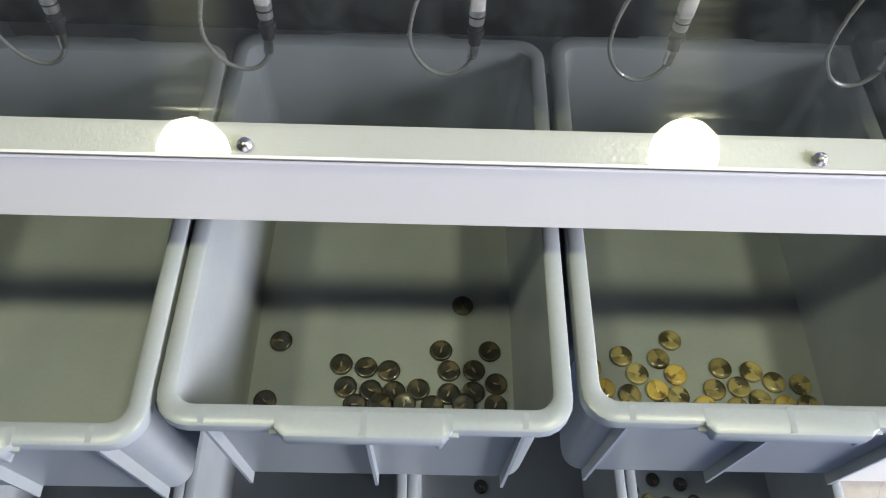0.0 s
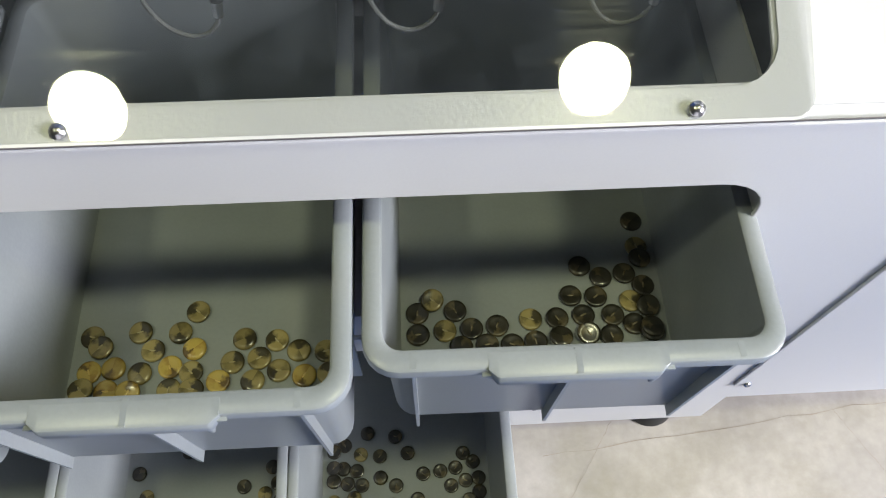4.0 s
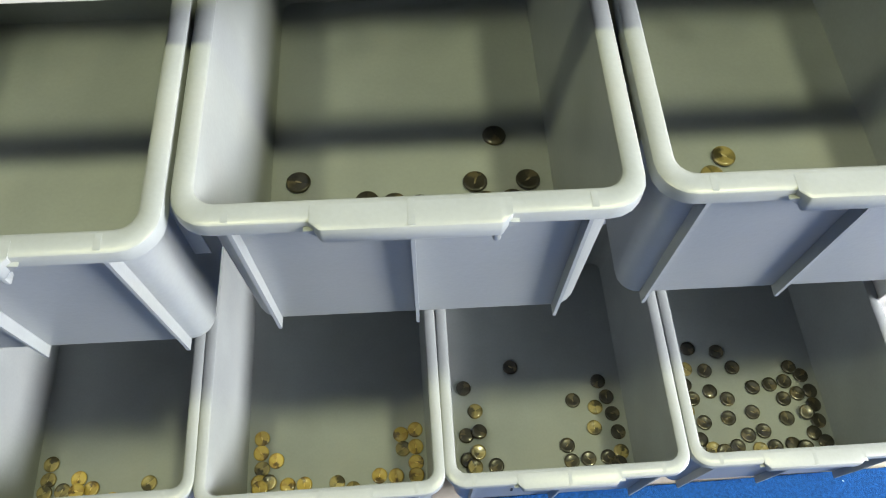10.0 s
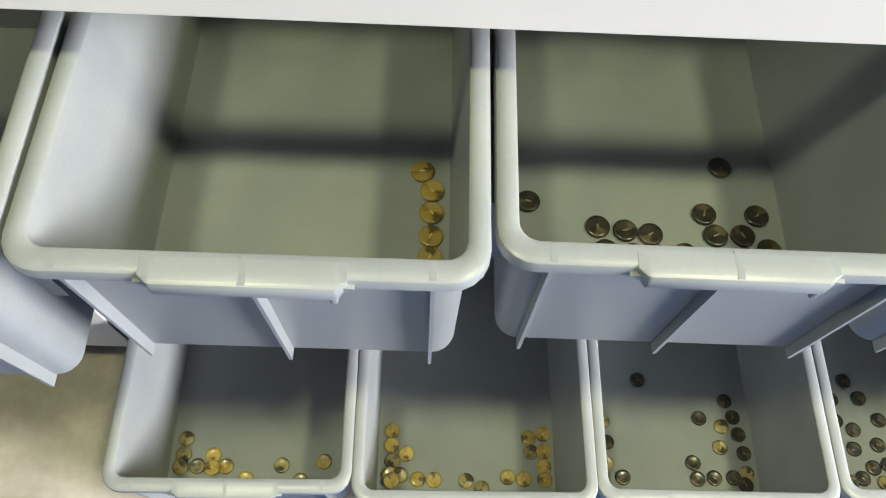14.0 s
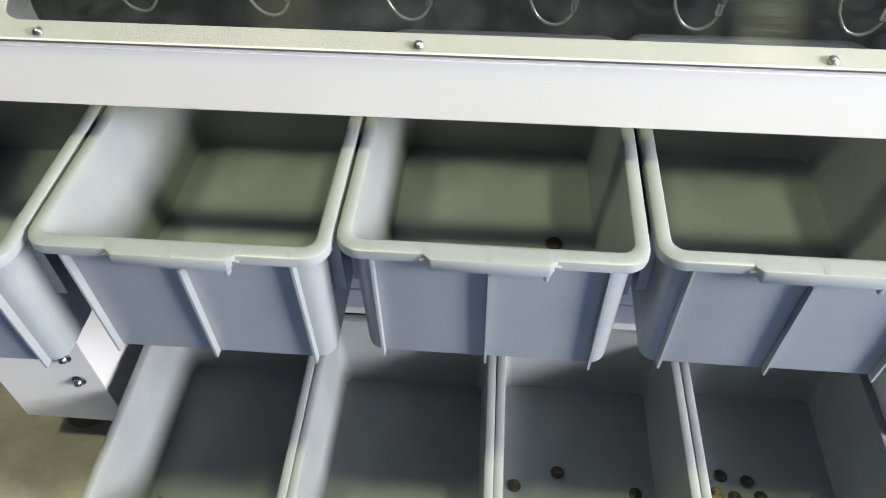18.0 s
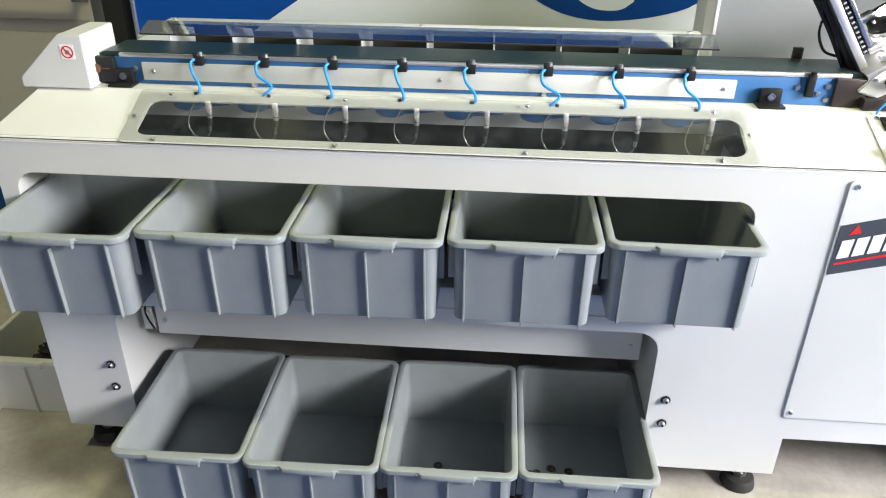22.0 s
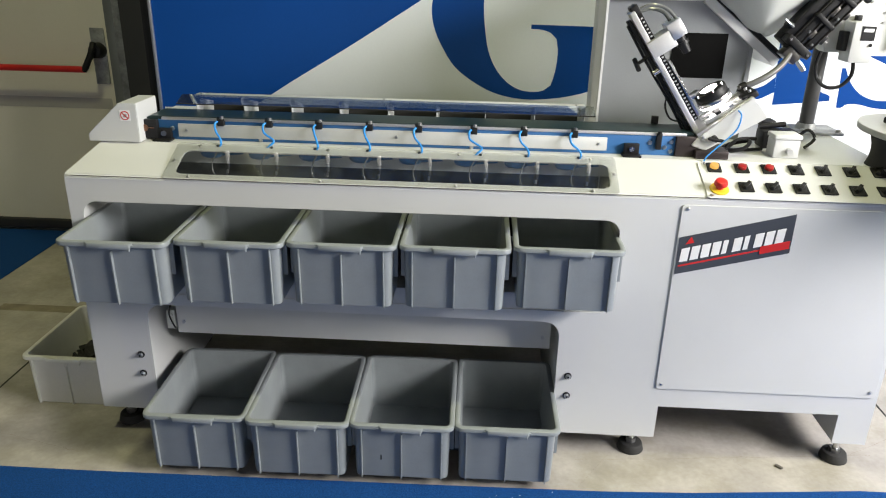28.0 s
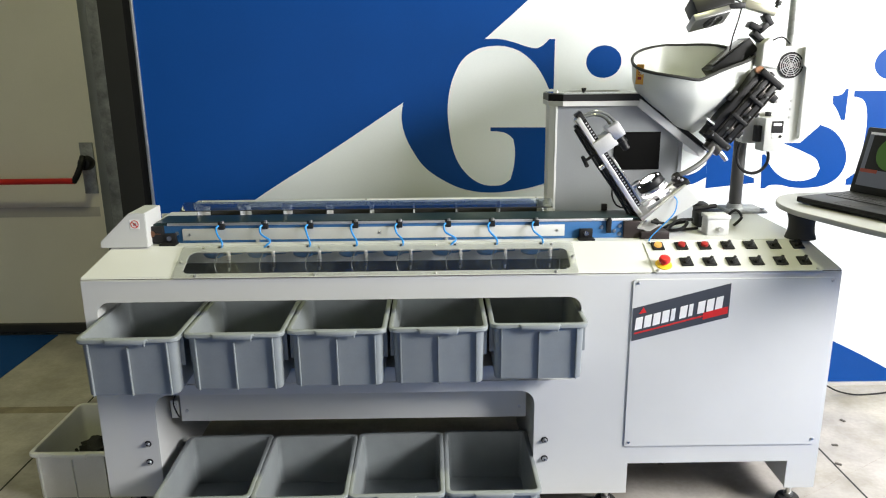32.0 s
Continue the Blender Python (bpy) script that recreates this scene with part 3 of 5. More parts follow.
for xx, sgn in ((XL, 1), (XR, -1)):
    sd = [(0.006, 0.09), (0.72, 0.09), (0.72, 0.86), (0.006, 0.86)]
    part("side_panel", plate([sd], 0.003, Matrix(((0, 0, sgn, xx), (1, 0, 0, 0), (0, 1, 0, 0), (0, 0, 0, 1)))), PAINT, mach, "", False)
    hip = bmesh.new()
    vs = [hip.verts.new(p) for p in ((xx, 0.004, 0.859), (xx + 0.045 * sgn, 0.157, 0.9295), (xx + 0.045 * sgn, 0.72, 0.9295), (xx, 0.72, 0.859))]
    hip.faces.new(vs)
    part("hip_panel", hip, PAINT, mach, "", False)
# inner walls of the openings, shelf, recessed beam, back
part("leg_lining", box(-0.676, -0.673, 0.005, 0.60, 0.09, 0.460), PAINT, mach, "", False)
part("leg_lining", box(0.586, 0.589, 0.005, 0.60, 0.08, 0.460), PAINT, mach, "", False)
part("leg_lining", box(0.902, 0.905, 0.005, 0.60, 0.080, 0.188), PAINT, mach, "", False)
part("leg_lining", box(1.453, 1.456, 0.005, 0.16, 0.090, 0.188), PAINT, mach, "", False)
bmx = box(-0.625, 0.57, 0.10, 0.103, 0.318, 0.44, 0.0008)
box(-0.625, 0.57, 0.103, 0.13, 0.318, 0.3205, bm=bmx)
beam = part("cross_beam", bmx, PAINT, mach, "white recessed cross beam")
for xx in (-0.604, 0.546):
    part("screw", cyl((xx, 0.1, 0.358), (xx, 0.096, 0.358), 0.006), STEEL, beam)
hg = box(-0.655, -0.628, 0.09, 0.097, 0.335, 0.40, 0.002)
cyl((-0.640, 0.09, 0.35), (-0.640, 0.084, 0.35), 0.007, bm=hg)
cyl((-0.640, 0.09, 0.385), (-0.640, 0.084, 0.385), 0.007, bm=hg)
part("hinge", hg, PAINT_IN, mach)
part("latch_wire", tube([(-0.634, 0.088, 0.425), (-0.642, 0.086, 0.400), (-0.640, 0.084, 0.378), (-0.631, 0.084, 0.352), (-0.626, 0.086, 0.340)], 0.0028, 6), BLACK, mach, "black wire latch")
part("bin_shelf", box(-0.80, 0.72, 0.0055, 0.40, 0.50, 0.5525, 0.001), PAINT_IN, mach, "grey inner shelf under the upper bins")
for lx in (-0.8205, 0.7315):
    part("opening_lining", box(lx - 0.0015, lx + 0.0015, 0.006, 0.30, 0.5, 0.80), PAINT_IN, mach, "", False)
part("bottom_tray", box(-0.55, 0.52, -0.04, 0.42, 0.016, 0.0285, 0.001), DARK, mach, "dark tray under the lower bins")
part("back_panel", box(XL + 0.004, XR - 0.004, 0.717, 0.72, 0.10, 0.925), PAINT_IN, mach, "", False)
# these two walls are coloured dark to hold the shade behind the bins
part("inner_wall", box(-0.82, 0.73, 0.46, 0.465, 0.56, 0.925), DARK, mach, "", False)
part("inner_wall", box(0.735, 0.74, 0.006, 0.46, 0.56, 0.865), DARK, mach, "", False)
part("inner_wall", box(-0.835, -0.83, 0.006, 0.46, 0.56, 0.865), PAINT_IN, mach, "", False)
part("baffle", box(-0.60, 0.72, 0.190, 0.193, 0.862, 0.92), PAINT, mach, "grey baffle behind the window")

# levelling feet
for fx, fy in ((-0.805, 0.068), (0.848, 0.045), (1.492, 0.045), (-0.775, 0.62), (0.842, 0.62), (1.476, 0.62)):
    foot = part("foot", cyl((fx, fy, 0.0), (fx, fy, 0.028), 0.043, 0.036, 28, None, 0.004), RUBBER, mach, "black round levelling foot")
    part("spindle", cyl((fx, fy, 0.028), (fx, fy, 0.10), 0.009, None, 12, cyl((fx, fy, 0.028), (fx, fy, 0.040), 0.016, None, 6)), STEEL, foot)
# dome-head bolts on the legs
DARK_WASHER = mat("dark_washer", (0.035, 0.035, 0.038), 0.35, 0.5, vary=0.2)
for bx, bz in ((-0.708, 0.289), (-0.709, 0.222), (0.621, 0.283), (0.622, 0.214)):
    bolt = part("bolt", cyl((bx, 0.0, bz), (bx, -0.0035, bz), 0.0118, 0.0112, 24, None, 0.001), DARK_WASHER, mach, "bolt with dark washer")
    part("bolt_head", cyl((bx, -0.0035, bz), (bx, -0.0115, bz), 0.0088, 0.0058, 20, None, 0.0025), STEEL, bolt)
    part("bolt_socket", cyl((bx, -0.0112, bz), (bx, -0.0118, bz), 0.0032, None, 6), BLACK, bolt)

# access panel with badge
acc = part("access_panel", plate([rr(0.890, 1.540, 0.256, 0.843, 0.010)], 0.004, facing(-0.0005), 0.001), PAINT, mach, "white removable access panel")
for sx, sz in ((0.905, 0.833), (1.525, 0.833), (0.903, 0.272), (1.522, 0.275)):
    part("screw", cyl((sx, -0.0045, sz), (sx, -0.0085, sz), 0.0065, 0.004, 16, None, 0.001), STEEL, acc)
part("badge", plate([[(0.893, 0.636), (1.201, 0.714), (1.201, 0.829), (0.893, 0.748)]], 0.0012, facing(-0.0047)), LABEL_GREY, acc, "dark grey slanting badge", False)
SH = (0.829 - 0.748) / 0.308


def slanted(u0, u1, v0, v1, lean=0.0):
    return [(u0, v0 + SH * (u0 - 0.893)), (u1, v0 + SH * (u1 - 0.893)), (u1 + lean, v1 + SH * (u1 + lean - 0.893)), (u0 + lean, v1 + SH * (u0 + lean - 0.893))]


for k in range(10):
    part("badge_bar", plate([slanted(0.901 + 0.0282 * k, 0.901 + 0.0282 * k + (0.0225 if k != 6 and k != 4 else 0.013), 0.672, 0.712, 0.003)], 0.0012, facing(-0.006)), INK_WHITE, acc, "white printed bar", False)
part("badge_line", plate([slanted(0.900, 1.118, 0.658, 0.663)], 0.001, facing(-0.006)), RED, acc, "red printed line", False)
part("badge_block", plate([slanted(1.118, 1.196, 0.649, 0.672)], 0.001, facing(-0.0075)), RED, acc, "red printed block", False)
part("badge_mark", plate([[(0.912, 0.729), (0.936, 0.735), (0.926, 0.752)]], 0.001, facing(-0.006)), RED, acc, "red printed triangle", False)

# window panel on the slope; the clear sheet bows up a little towards its upper edge
LIFTED = INCLINE @ Matrix.Translation((0, 0, 0.0016)) @ Matrix.Rotation(radians(2.7), 4, "X")
part("window_frame", plate([rr(-0.572, 0.716, -0.002, 0.160, 0.012), rr(-0.548, 0.698, 0.020, 0.134, 0.030)], 0.0012, INCLINE @ Matrix.Translation((0, 0, 0.0002)), 0.0003), PEEL, mach, "white border of the window")
sheet = part("window_sheet", plate([rr(-0.572, 0.716, 0.000, 0.158, 0.012)], 0.002, LIFTED, 0.0004), GLASS, mach, "clear scratched acrylic sheet")
for sx, al in [(x, 0.006) for x in (-0.498, -0.120, 0.262, 0.643)] + [(x, 0.1440) for x in (-0.502, -0.121, 0.264, 0.645)] + [(-0.560, 0.075), (0.707, 0.080)]:
    c = LIFTED @ Vector((sx, al, 0.002))
    d = (LIFTED.to_3x3() @ Vector((0, 0, 1)))
    part("screw", cyl(c, c + 0.0012 * d, 0.0052, 0.0050, 16, cyl(c + 0.0012 * d, c + 0.0030 * d, 0.0050, 0.0028, 16, cyl(c + 0.0030 * d, c + 0.0038 * d, 0.0028, 0.0012, 16))), STEEL, sheet)
# air nozzles seen through the window
NOZ = (-0.457, -0.311, -0.159, -0.007, 0.141, 0.305, 0.453, 0.601)
for nx in NOZ:
    cx = nx + 0.040
    nz = part("air_connector", box(cx - 0.0055, cx + 0.0055, 0.108, 0.119, 0.897, 0.922, 0.002), TUBE_PALE, mach, "clear air connector")
    part("connector_collar", cyl((cx, 0.1135, 0.897), (cx, 0.1125, 0.885), 0.0060, 0.0056, 14), BRUSHED, nz, "ridged metal collar")
    part("connector_mark", cyl((cx, 0.1132, 0.8920), (cx, 0.1130, 0.8908), 0.0062, None, 14), DARK_WASHER, nz, "dark ring")
    part("connector_nut", cyl((cx, 0.1125, 0.884), (cx - 0.0005, 0.109, 0.868), 0.0052, 0.0046, 12, cyl((cx, 0.112, 0.880), (cx, 0.1113, 0.876), 0.0062)), DARK_WASHER, nz, "small dark metal nut")
    part("connector_stem", cyl((cx - 0.0005, 0.109, 0.868), (cx - 0.002, 0.107, 0.856), 0.0038, 0.0034, 10), STEEL, nz)
    part("hose_loop", tube([(cx - 0.001, 0.107, 0.860), (cx - 0.004, 0.106, 0.851), (cx - 0.012, 0.105, 0.8425), (cx - 0.024, 0.105, 0.840), (cx - 0.038, 0.106, 0.848), (cx - 0.048, 0.109, 0.868), (cx - 0.045, 0.116, 0.893), (cx - 0.034, 0.126, 0.914)], 0.0017, 8), TUBE_CLEAR, mach, "looped clear hose")
    fun = cyl((nx + 0.012, 0.150, 0.901), (nx + 0.075, 0.150, 0.907), 0.004)
    loft([[(nx - 0.020 + rx * math.cos(a), 0.150 + ry * math.sin(a), z) for a in [6.28319 * k / 20 for k in range(20)]] for rx, ry, z in ((0.034, 0.016, 0.9155), (0.0355, 0.018, 0.908), (0.033, 0.0165, 0.899), (0.025, 0.012, 0.8925), (0.013, 0.006, 0.8895))], fun)
    part("funnel", fun, mat("dark_blue_funnel", (0.02, 0.13, 0.34), 0.32, vary=0.1) if nx == NOZ[0] else bpy.data.materials["dark_blue_funnel"], mach, "blue chute mouth")
# end cover on the left with a prohibition sign
ec = [(-0.846, 0.93), (-0.690, 0.93), (-0.690, 1.046), (-0.744, 1.046), (-0.846, 0.952)]
endc = bmesh.new()
loft([[(u, yy, v) for u, v in ec] for yy in (0.145, 0.287)], endc)
bmesh.ops.bevel(endc, geom=endc.edges[:], offset=0.002, segments=2, affect="EDGES")
end_cover = part("end_cover", endc, PAINT, mach, "white slanted end cover")
part("sign_plate", plate([rr(-0.742, -0.710, 0.994, 1.026, 0.003)], 0.0006, facing(0.1447)), INK_WHITE, end_cover, "small white prohibition sticker", False)
part("sign_ring", plate([ell(-0.726, 1.010, 0.0135, 0.0135, n=28), ell(-0.726, 1.010, 0.0108, 0.0108, n=28)], 0.0005, facing(0.1440)), RED, end_cover, "red ring", False)
part("sign_slash", box(-0.0015, 0.0015, -0.0004, 0.0, -0.012, 0.012, m=pose(-0.726, 0.1439, 1.010, 0, -45, 0)), RED, end_cover, "red slash", False)
part("sign_figure", box(-0.731, -0.721, 0.1436, 0.1439, 1.005, 1.014), GALV, end_cover, "dark pictogram block", False)

# control panel on the slope
ctl = part("control_panel", plate([rr(0.955, 1.492, -0.004, 0.158, 0.008)], 0.0025, INCLINE @ Matrix.Translation((0, 0, 0.0006)), 0.0006), PAINT, mach, "white sloping control panel")
for sx, al in ((0.966, 0.004), (1.475, 0.004), (0.972, 0.150), (1.480, 0.150), (1.22, 0.152)):
    c, d = INCLINE @ Vector((sx, al, 0.003)), INCLINE.to_3x3() @ Vector((0, 0, 1))
    part("screw", cyl(c, c + 0.003 * d, 0.0045, None, 12), STEEL, ctl)


def knob(sx, al, kind):
    m = INCLINE @ Matrix.Translation((sx, al, 0.0032))
    bmk = box(-0.0195, 0.0195, -0.0215, 0.0215, 0, 0.005, 0.003)
    bmk.transform(m)
    base = part("switch", bmk, BLACK, ctl, {"lamp": "amber pilot lamp", "red": "red push button", "turn": "black selector switch"}[kind])
    if kind == "turn":
        b = cyl((0, 0, 0.004), (0, 0, 0.007), 0.0145, 0.013, 20, None, 0.001)
        box(-0.0050, 0.0050, -0.017, 0.017, 0.007, 0.016, 0.002, bm=b, m=Matrix.Rotation(radians(-38), 4, "Z"))
        box(-0.0012, 0.0012, 0.006, 0.014, 0.0161, 0.0166, bm=b, m=Matrix.Rotation(radians(-38), 4, "Z"))
    else:
        b = cyl((0, 0, 0.004), (0, 0, 0.014), 0.013, 0.0115, 20, None, 0.002)
    b.transform(m)
    part("cap", b, {"lamp": AMBER_LAMP, "red": RED_CAP, "turn": BLACK}[kind], base)


for k, sx in enumerate((0.997, 1.075, 1.151, 1.228, 1.303, 1.382, 1.459)):
    knob(sx, 0.131, "lamp" if k == 0 else "red" if k < 3 else "turn")
for sx in (1.068, 1.143, 1.218, 1.295, 1.372, 1.447):
    knob(sx, 0.045, "turn")
m = INCLINE @ Matrix.Translation((0.992, 0.034, 0.0032))
b = cyl((0, 0, 0), (0, 0, 0.004), 0.027, 0.026, 28, None, 0.0015)
b.transform(m)
stop = part("stop_collar", b, YELLOW, ctl, "yellow collar of the emergency stop")
b = cyl((0, 0, 0.006), (0, 0, 0.022), 0.011, None, 20)
cyl((0, 0, 0.016), (0, 0, 0.031), 0.0195, 0.016, 28, b, 0.004)
b.transform(m)
part("stop_button", b, RED, stop, "red mushroom emergency stop button")

# ---- belt conveyor on top of the machine ----
conv = thing("belt_conveyor", "narrow blue-framed belt conveyor with dark green belt", "conveyor")
part("side_frame", box(-0.655, 0.90, 0.200, 0.206, 0.931, 0.990, 0.0008), BLUE_FRAME, conv, "blue anodised side frame")
part("side_frame", box(-0.655, 0.90, 0.322, 0.328, 0.931, 0.990, 0.0008), BLUE_FRAME, conv)
bl = [(-0.69, 0.965)] + [(-0.672 + 0.034 * math.cos(radians(a)), 0.966 + 0.034 * math.sin(radians(a))) for a in range(180, 89, -15)] + [(0.94, 1.0)] + [(0.94 + 0.034 * math.cos(radians(a)), 0.966 + 0.034 * math.sin(radians(a))) for a in range(75, -91, -15)] + [(-0.672, 0.932)]
part("belt", loft([[(u, yy, v) for u, v in bl[1:]] for yy in (0.2065, 0.3215)]), BELT, conv, "dark green conveyor belt")
part("slide_rail", box(-0.64, 0.93, 0.196, 0.206, 0.9905, 0.9985, 0.0008), BRUSHED, conv, "bright slide rail")
strip = part("cover_strip", box(-0.590, 0.700, 0.193, 0.1995, 0.941, 0.980, 0.0008), mat("pale_aluminium", (0.55, 0.56, 0.55), 0.5, 0.25, vary=0.05), conv, "pale aluminium cover strip")
for sx in (-0.565, 0.075, 0.675):
    part("screw", cyl((sx, 0.193, 0.961), (sx, 0.1895, 0.961), 0.005, 0.003, 12), STEEL, strip)
for sx, sz in ((-0.61, 0.964), (-0.34, 0.936), (0.30, 0.936), (0.826, 0.968), (0.87, 0.955), (0.888, 0.944), (0.888, 0.972)):
    part("screw", cyl((sx, 0.2, sz), (sx, 0.195, sz), 0.007, 0.005, 14), STEEL, conv)
eb = box(-0.726, -0.650, 0.184, 0.2, 0.934, 0.992, 0.004)
ends = part("bearing_block", eb, BLACK, conv, "black bearing block")
part("shaft", cyl((-0.688, 0.184, 0.967), (-0.688, 0.1795, 0.967), 0.010, None, 16, box(-0.716, -0.66, 0.1815, 0.184, 0.9655, 0.9680)), mat("bronze", (0.20, 0.10, 0.06), 0.4, 0.8), ends)
for bx in (-0.632, 0.772):
    bk = box(bx - 0.022, bx + 0.022, 0.184, 0.1985, 0.930, 0.966, 0.002)
    box(bx - 0.028, bx + 0.026, 0.160, 0.198, 0.9302, 0.936, 0.001, bm=bk)
    br = part("bracket", bk, BLACK, conv, "black angle bracket")
    part("screw", cyl((bx, 0.184, 0.951), (bx, 0.180, 0.951), 0.008, None, 14), STEEL, br)
mo = box(0.90, 0.965, 0.19, 0.33, 0.931, 0.99, 0.003)
box(0.955, 1.05, 0.17, 0.33, 0.931, 0.955, 0.002, bm=mo)
part("drive_block", mo, mat("dark_bronze", (0.05, 0.04, 0.04), 0.4, 0.5), conv, "dark drive block")
part("clamp", box(0.842, 0.858, 0.188, 0.2, 0.950, 0.998, 0.002, cyl((0.85, 0.19, 0.995), (0.85, 0.19, 1.004), 0.006)), BLACK, conv)
part("clamp", box(0.855, 0.875, 0.335, 0.35, 0.99, 1.02, 0.002), BLACK, conv)
# air fittings with blue hoses
for k, nx in enumerate(NOZ):
    ft = box(nx - 0.009, nx + 0.011, 0.184, 0.204, 0.978, 0.998, 0.002)
    fit_ = part("air_fitting", ft, BLACK, conv, "black air fitting")
    part("fitting_screw", cyl((nx + 0.004, 0.196, 0.998), (nx + 0.004, 0.196, 1.006), 0.0055, 0.005, 12), STEEL, fit_)
    part("fitting_nut", cyl((nx - 0.006, 0.19, 0.998), (nx - 0.006, 0.188, 1.004), 0.0045, None, 6), BLACK, fit_)
    sway = (0.006, 0.022, 0.0, 0.004, 0.010, 0.026, 0.012, 0.016)[k]
    part("blue_hose", tube([(nx - 0.007, 0.186, 0.992), (nx - 0.013, 0.176, 0.985), (nx - 0.008, 0.168, 0.965), (nx + sway, 0.160, 0.945), (nx + sway + (0.004 if k not in (1, 5) else -0.012), 0.150, 0.931), (nx + sway - (0.002 if k not in (1, 5) else 0.022), 0.145, 0.921)], 0.0032, 8), TUBE_BLUE, fit_, "bright blue air hose")
    part("grommet", cyl((nx + sway - 0.004, 0.147, 0.9255), (nx + sway - 0.004, 0.1455, 0.9285), 0.0045, None, 12), BLACK, fit_)
# guard with bays behind the belt
gd = thing("bay_guard", "white bay guard with clear hood behind the belt", "guard")
# bay back and floor get a dark colour for the shadow under the hood
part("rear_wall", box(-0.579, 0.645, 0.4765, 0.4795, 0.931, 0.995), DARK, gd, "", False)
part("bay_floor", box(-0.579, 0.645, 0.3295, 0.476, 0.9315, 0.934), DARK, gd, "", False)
part("top_flange", box(-0.579, 0.645, 0.302, 0.360, 1.043, 1.046, 0.0008), PAINT, gd)
for k in range(9):
    dx = -0.579 + 0.153 * k
    part("divider", loft([[(xx, yy, zz) for yy, zz in ((0.3295, 0.935), (0.476, 0.935), (0.476, 1.000), (0.3595, 1.0300), (0.3595, 1.0428), (0.3040, 1.0428), (0.3040, 1.0285), (0.3295, 1.0100))] for xx in (dx - 0.0013, dx + 0.0013)]), PAINT, gd, "white bay divider", False)
HOOD = pose(0, 0.304, 1.0478, 19, 0, 0)
hood = part("hood", box(-0.612, 0.668, -0.054, 0.003, -0.001, 0.001, m=HOOD), GUARD, gd, "clear tinted hood strip", False)
hood.visible_shadow = False
part("hood_edge", box(-0.612, 0.668, -0.0565, -0.0542, -0.0018, 0.0012, m=HOOD), DARK, gd, "dark front edge of the hood", False)
for sx in (-0.56, 0.02, 0.62):
    part("screw", cyl((sx, 0.335, 1.046), (sx, 0.335, 1.050), 0.005, None, 12), STEEL, gd)

# ---- vision cabinet behind the conveyor ----
vc = thing("vision_cabinet", "grey metal vision cabinet with black-edged slanting top", "cabinet")
trap = [(0.694, 0.931), (1.162, 0.931), (1.162, 1.234), (0.995, 1.356), (0.694, 1.356)]
part("body", loft([[(u, yy, v) for u, v in trap] for yy in (0.45, 0.57)]), GREY_CAB, vc, "", False)
part("corner_trim", loft([[(u, v, z) for u, v in ((0.694, 0.447), (0.699, 0.443), (0.706, 0.443), (0.706, 0.4495), (0.6935, 0.4495), (0.684, 0.462), (0.679, 0.462), (0.679, 0.457))] for z in (0.931, 1.356)]), PAINT, vc, "pale folded corner trim", False)
part("side_plate", box(0.681, 0.6935, 0.4625, 0.56, 0.931, 1.356, 0.001), PAINT, vc, "pale side plate")
part("corner_trim", box(1.150, 1.164, 0.4435, 0.4495, 0.931, 1.225, 0.001), GREY_CAB, vc, "", False)
part("black_board", box(0.915, 1.083, 0.4465, 0.4497, 1.125, 1.262, 0.0005), MATT_BLACK, vc, "matt black backing board")
CUT = ((0.722, 0.43), (0.994, 0.43), (0.994, 0.60), (0.675, 0.60), (0.675, 0.470))
for nm, mt, lab, z0, z1 in (("top_plate", PAINT, "white folded top plate", 1.357, 1.374), ("top_edge", BLACK, "black rubber-edged cover", 1.3745, 1.398)):
    part(nm, loft([[(u, v, z) for u, v in CUT] for z in (z0, z1)]), mt, vc, lab, False)
for nm, mt, lab, prf in (("chute_lid", PAINT, "white slanting chute lid", ((0.9925, 1.352), (1.229, 1.170), (1.245, 1.190), (0.9985, 1.3805))), ("chute_edge", BLACK, "black edge of the chute lid", ((1.001, 1.3805), (1.2475, 1.1928), (1.2555, 1.204), (1.0005, 1.3995)))):
    part(nm, loft([[(u, yy, v) for u, v in prf] for yy in (0.43, 0.60)]), mt, vc, lab, False)
part("top_sheet", loft([[(0.835 + (u - 0.835) * 0.975, 0.515 + (v - 0.515) * 0.96, z) for u, v in CUT] for z in (1.3984, 1.4018)]), mat("glossy_top", (0.27, 0.29, 0.29), 0.07, vary=0.05, bump=0.0, spec=0.8), vc, "glossy grey top sheet", False)
for kx, ky, kh in ((0.705, 0.47, 0.008), (0.80, 0.46, 0.016), (0.86, 0.47, 0.008)):
    part("top_knob", cyl((kx, ky, 1.4028), (kx, ky, 1.4028 + kh), 0.005, 0.009 if kh > 0.01 else 0.005, 14), BLACK if kh > 0.01 else STEEL, vc)
part("top_rod", cyl((0.75, 0.47, 1.408), (0.93, 0.47, 1.408), 0.003, None, 8), STEEL, vc)

# ---- inspection head leaning over the belt ----
ih = thing("inspection_head", "tilted camera inspection head with lit ring lamp", "camera head")
A0, A1 = Vector((0.972, 0.25, 1.008)), Vector((0.749, 0.25, 1.333))
ax = (A1 - A0).normalized()
sidev = Vector((ax.z, 0, -ax.x))
TILTM = Matrix.Translation(A0) @ Matrix(((sidev.x, 0, ax.x, 0), (0, 1, 0, 0), (sidev.z, 0, ax.z, 0), (0, 0, 0, 1)))  # (across, y, along)


def tilted(bm):
    bm.transform(TILTM)
    return bm


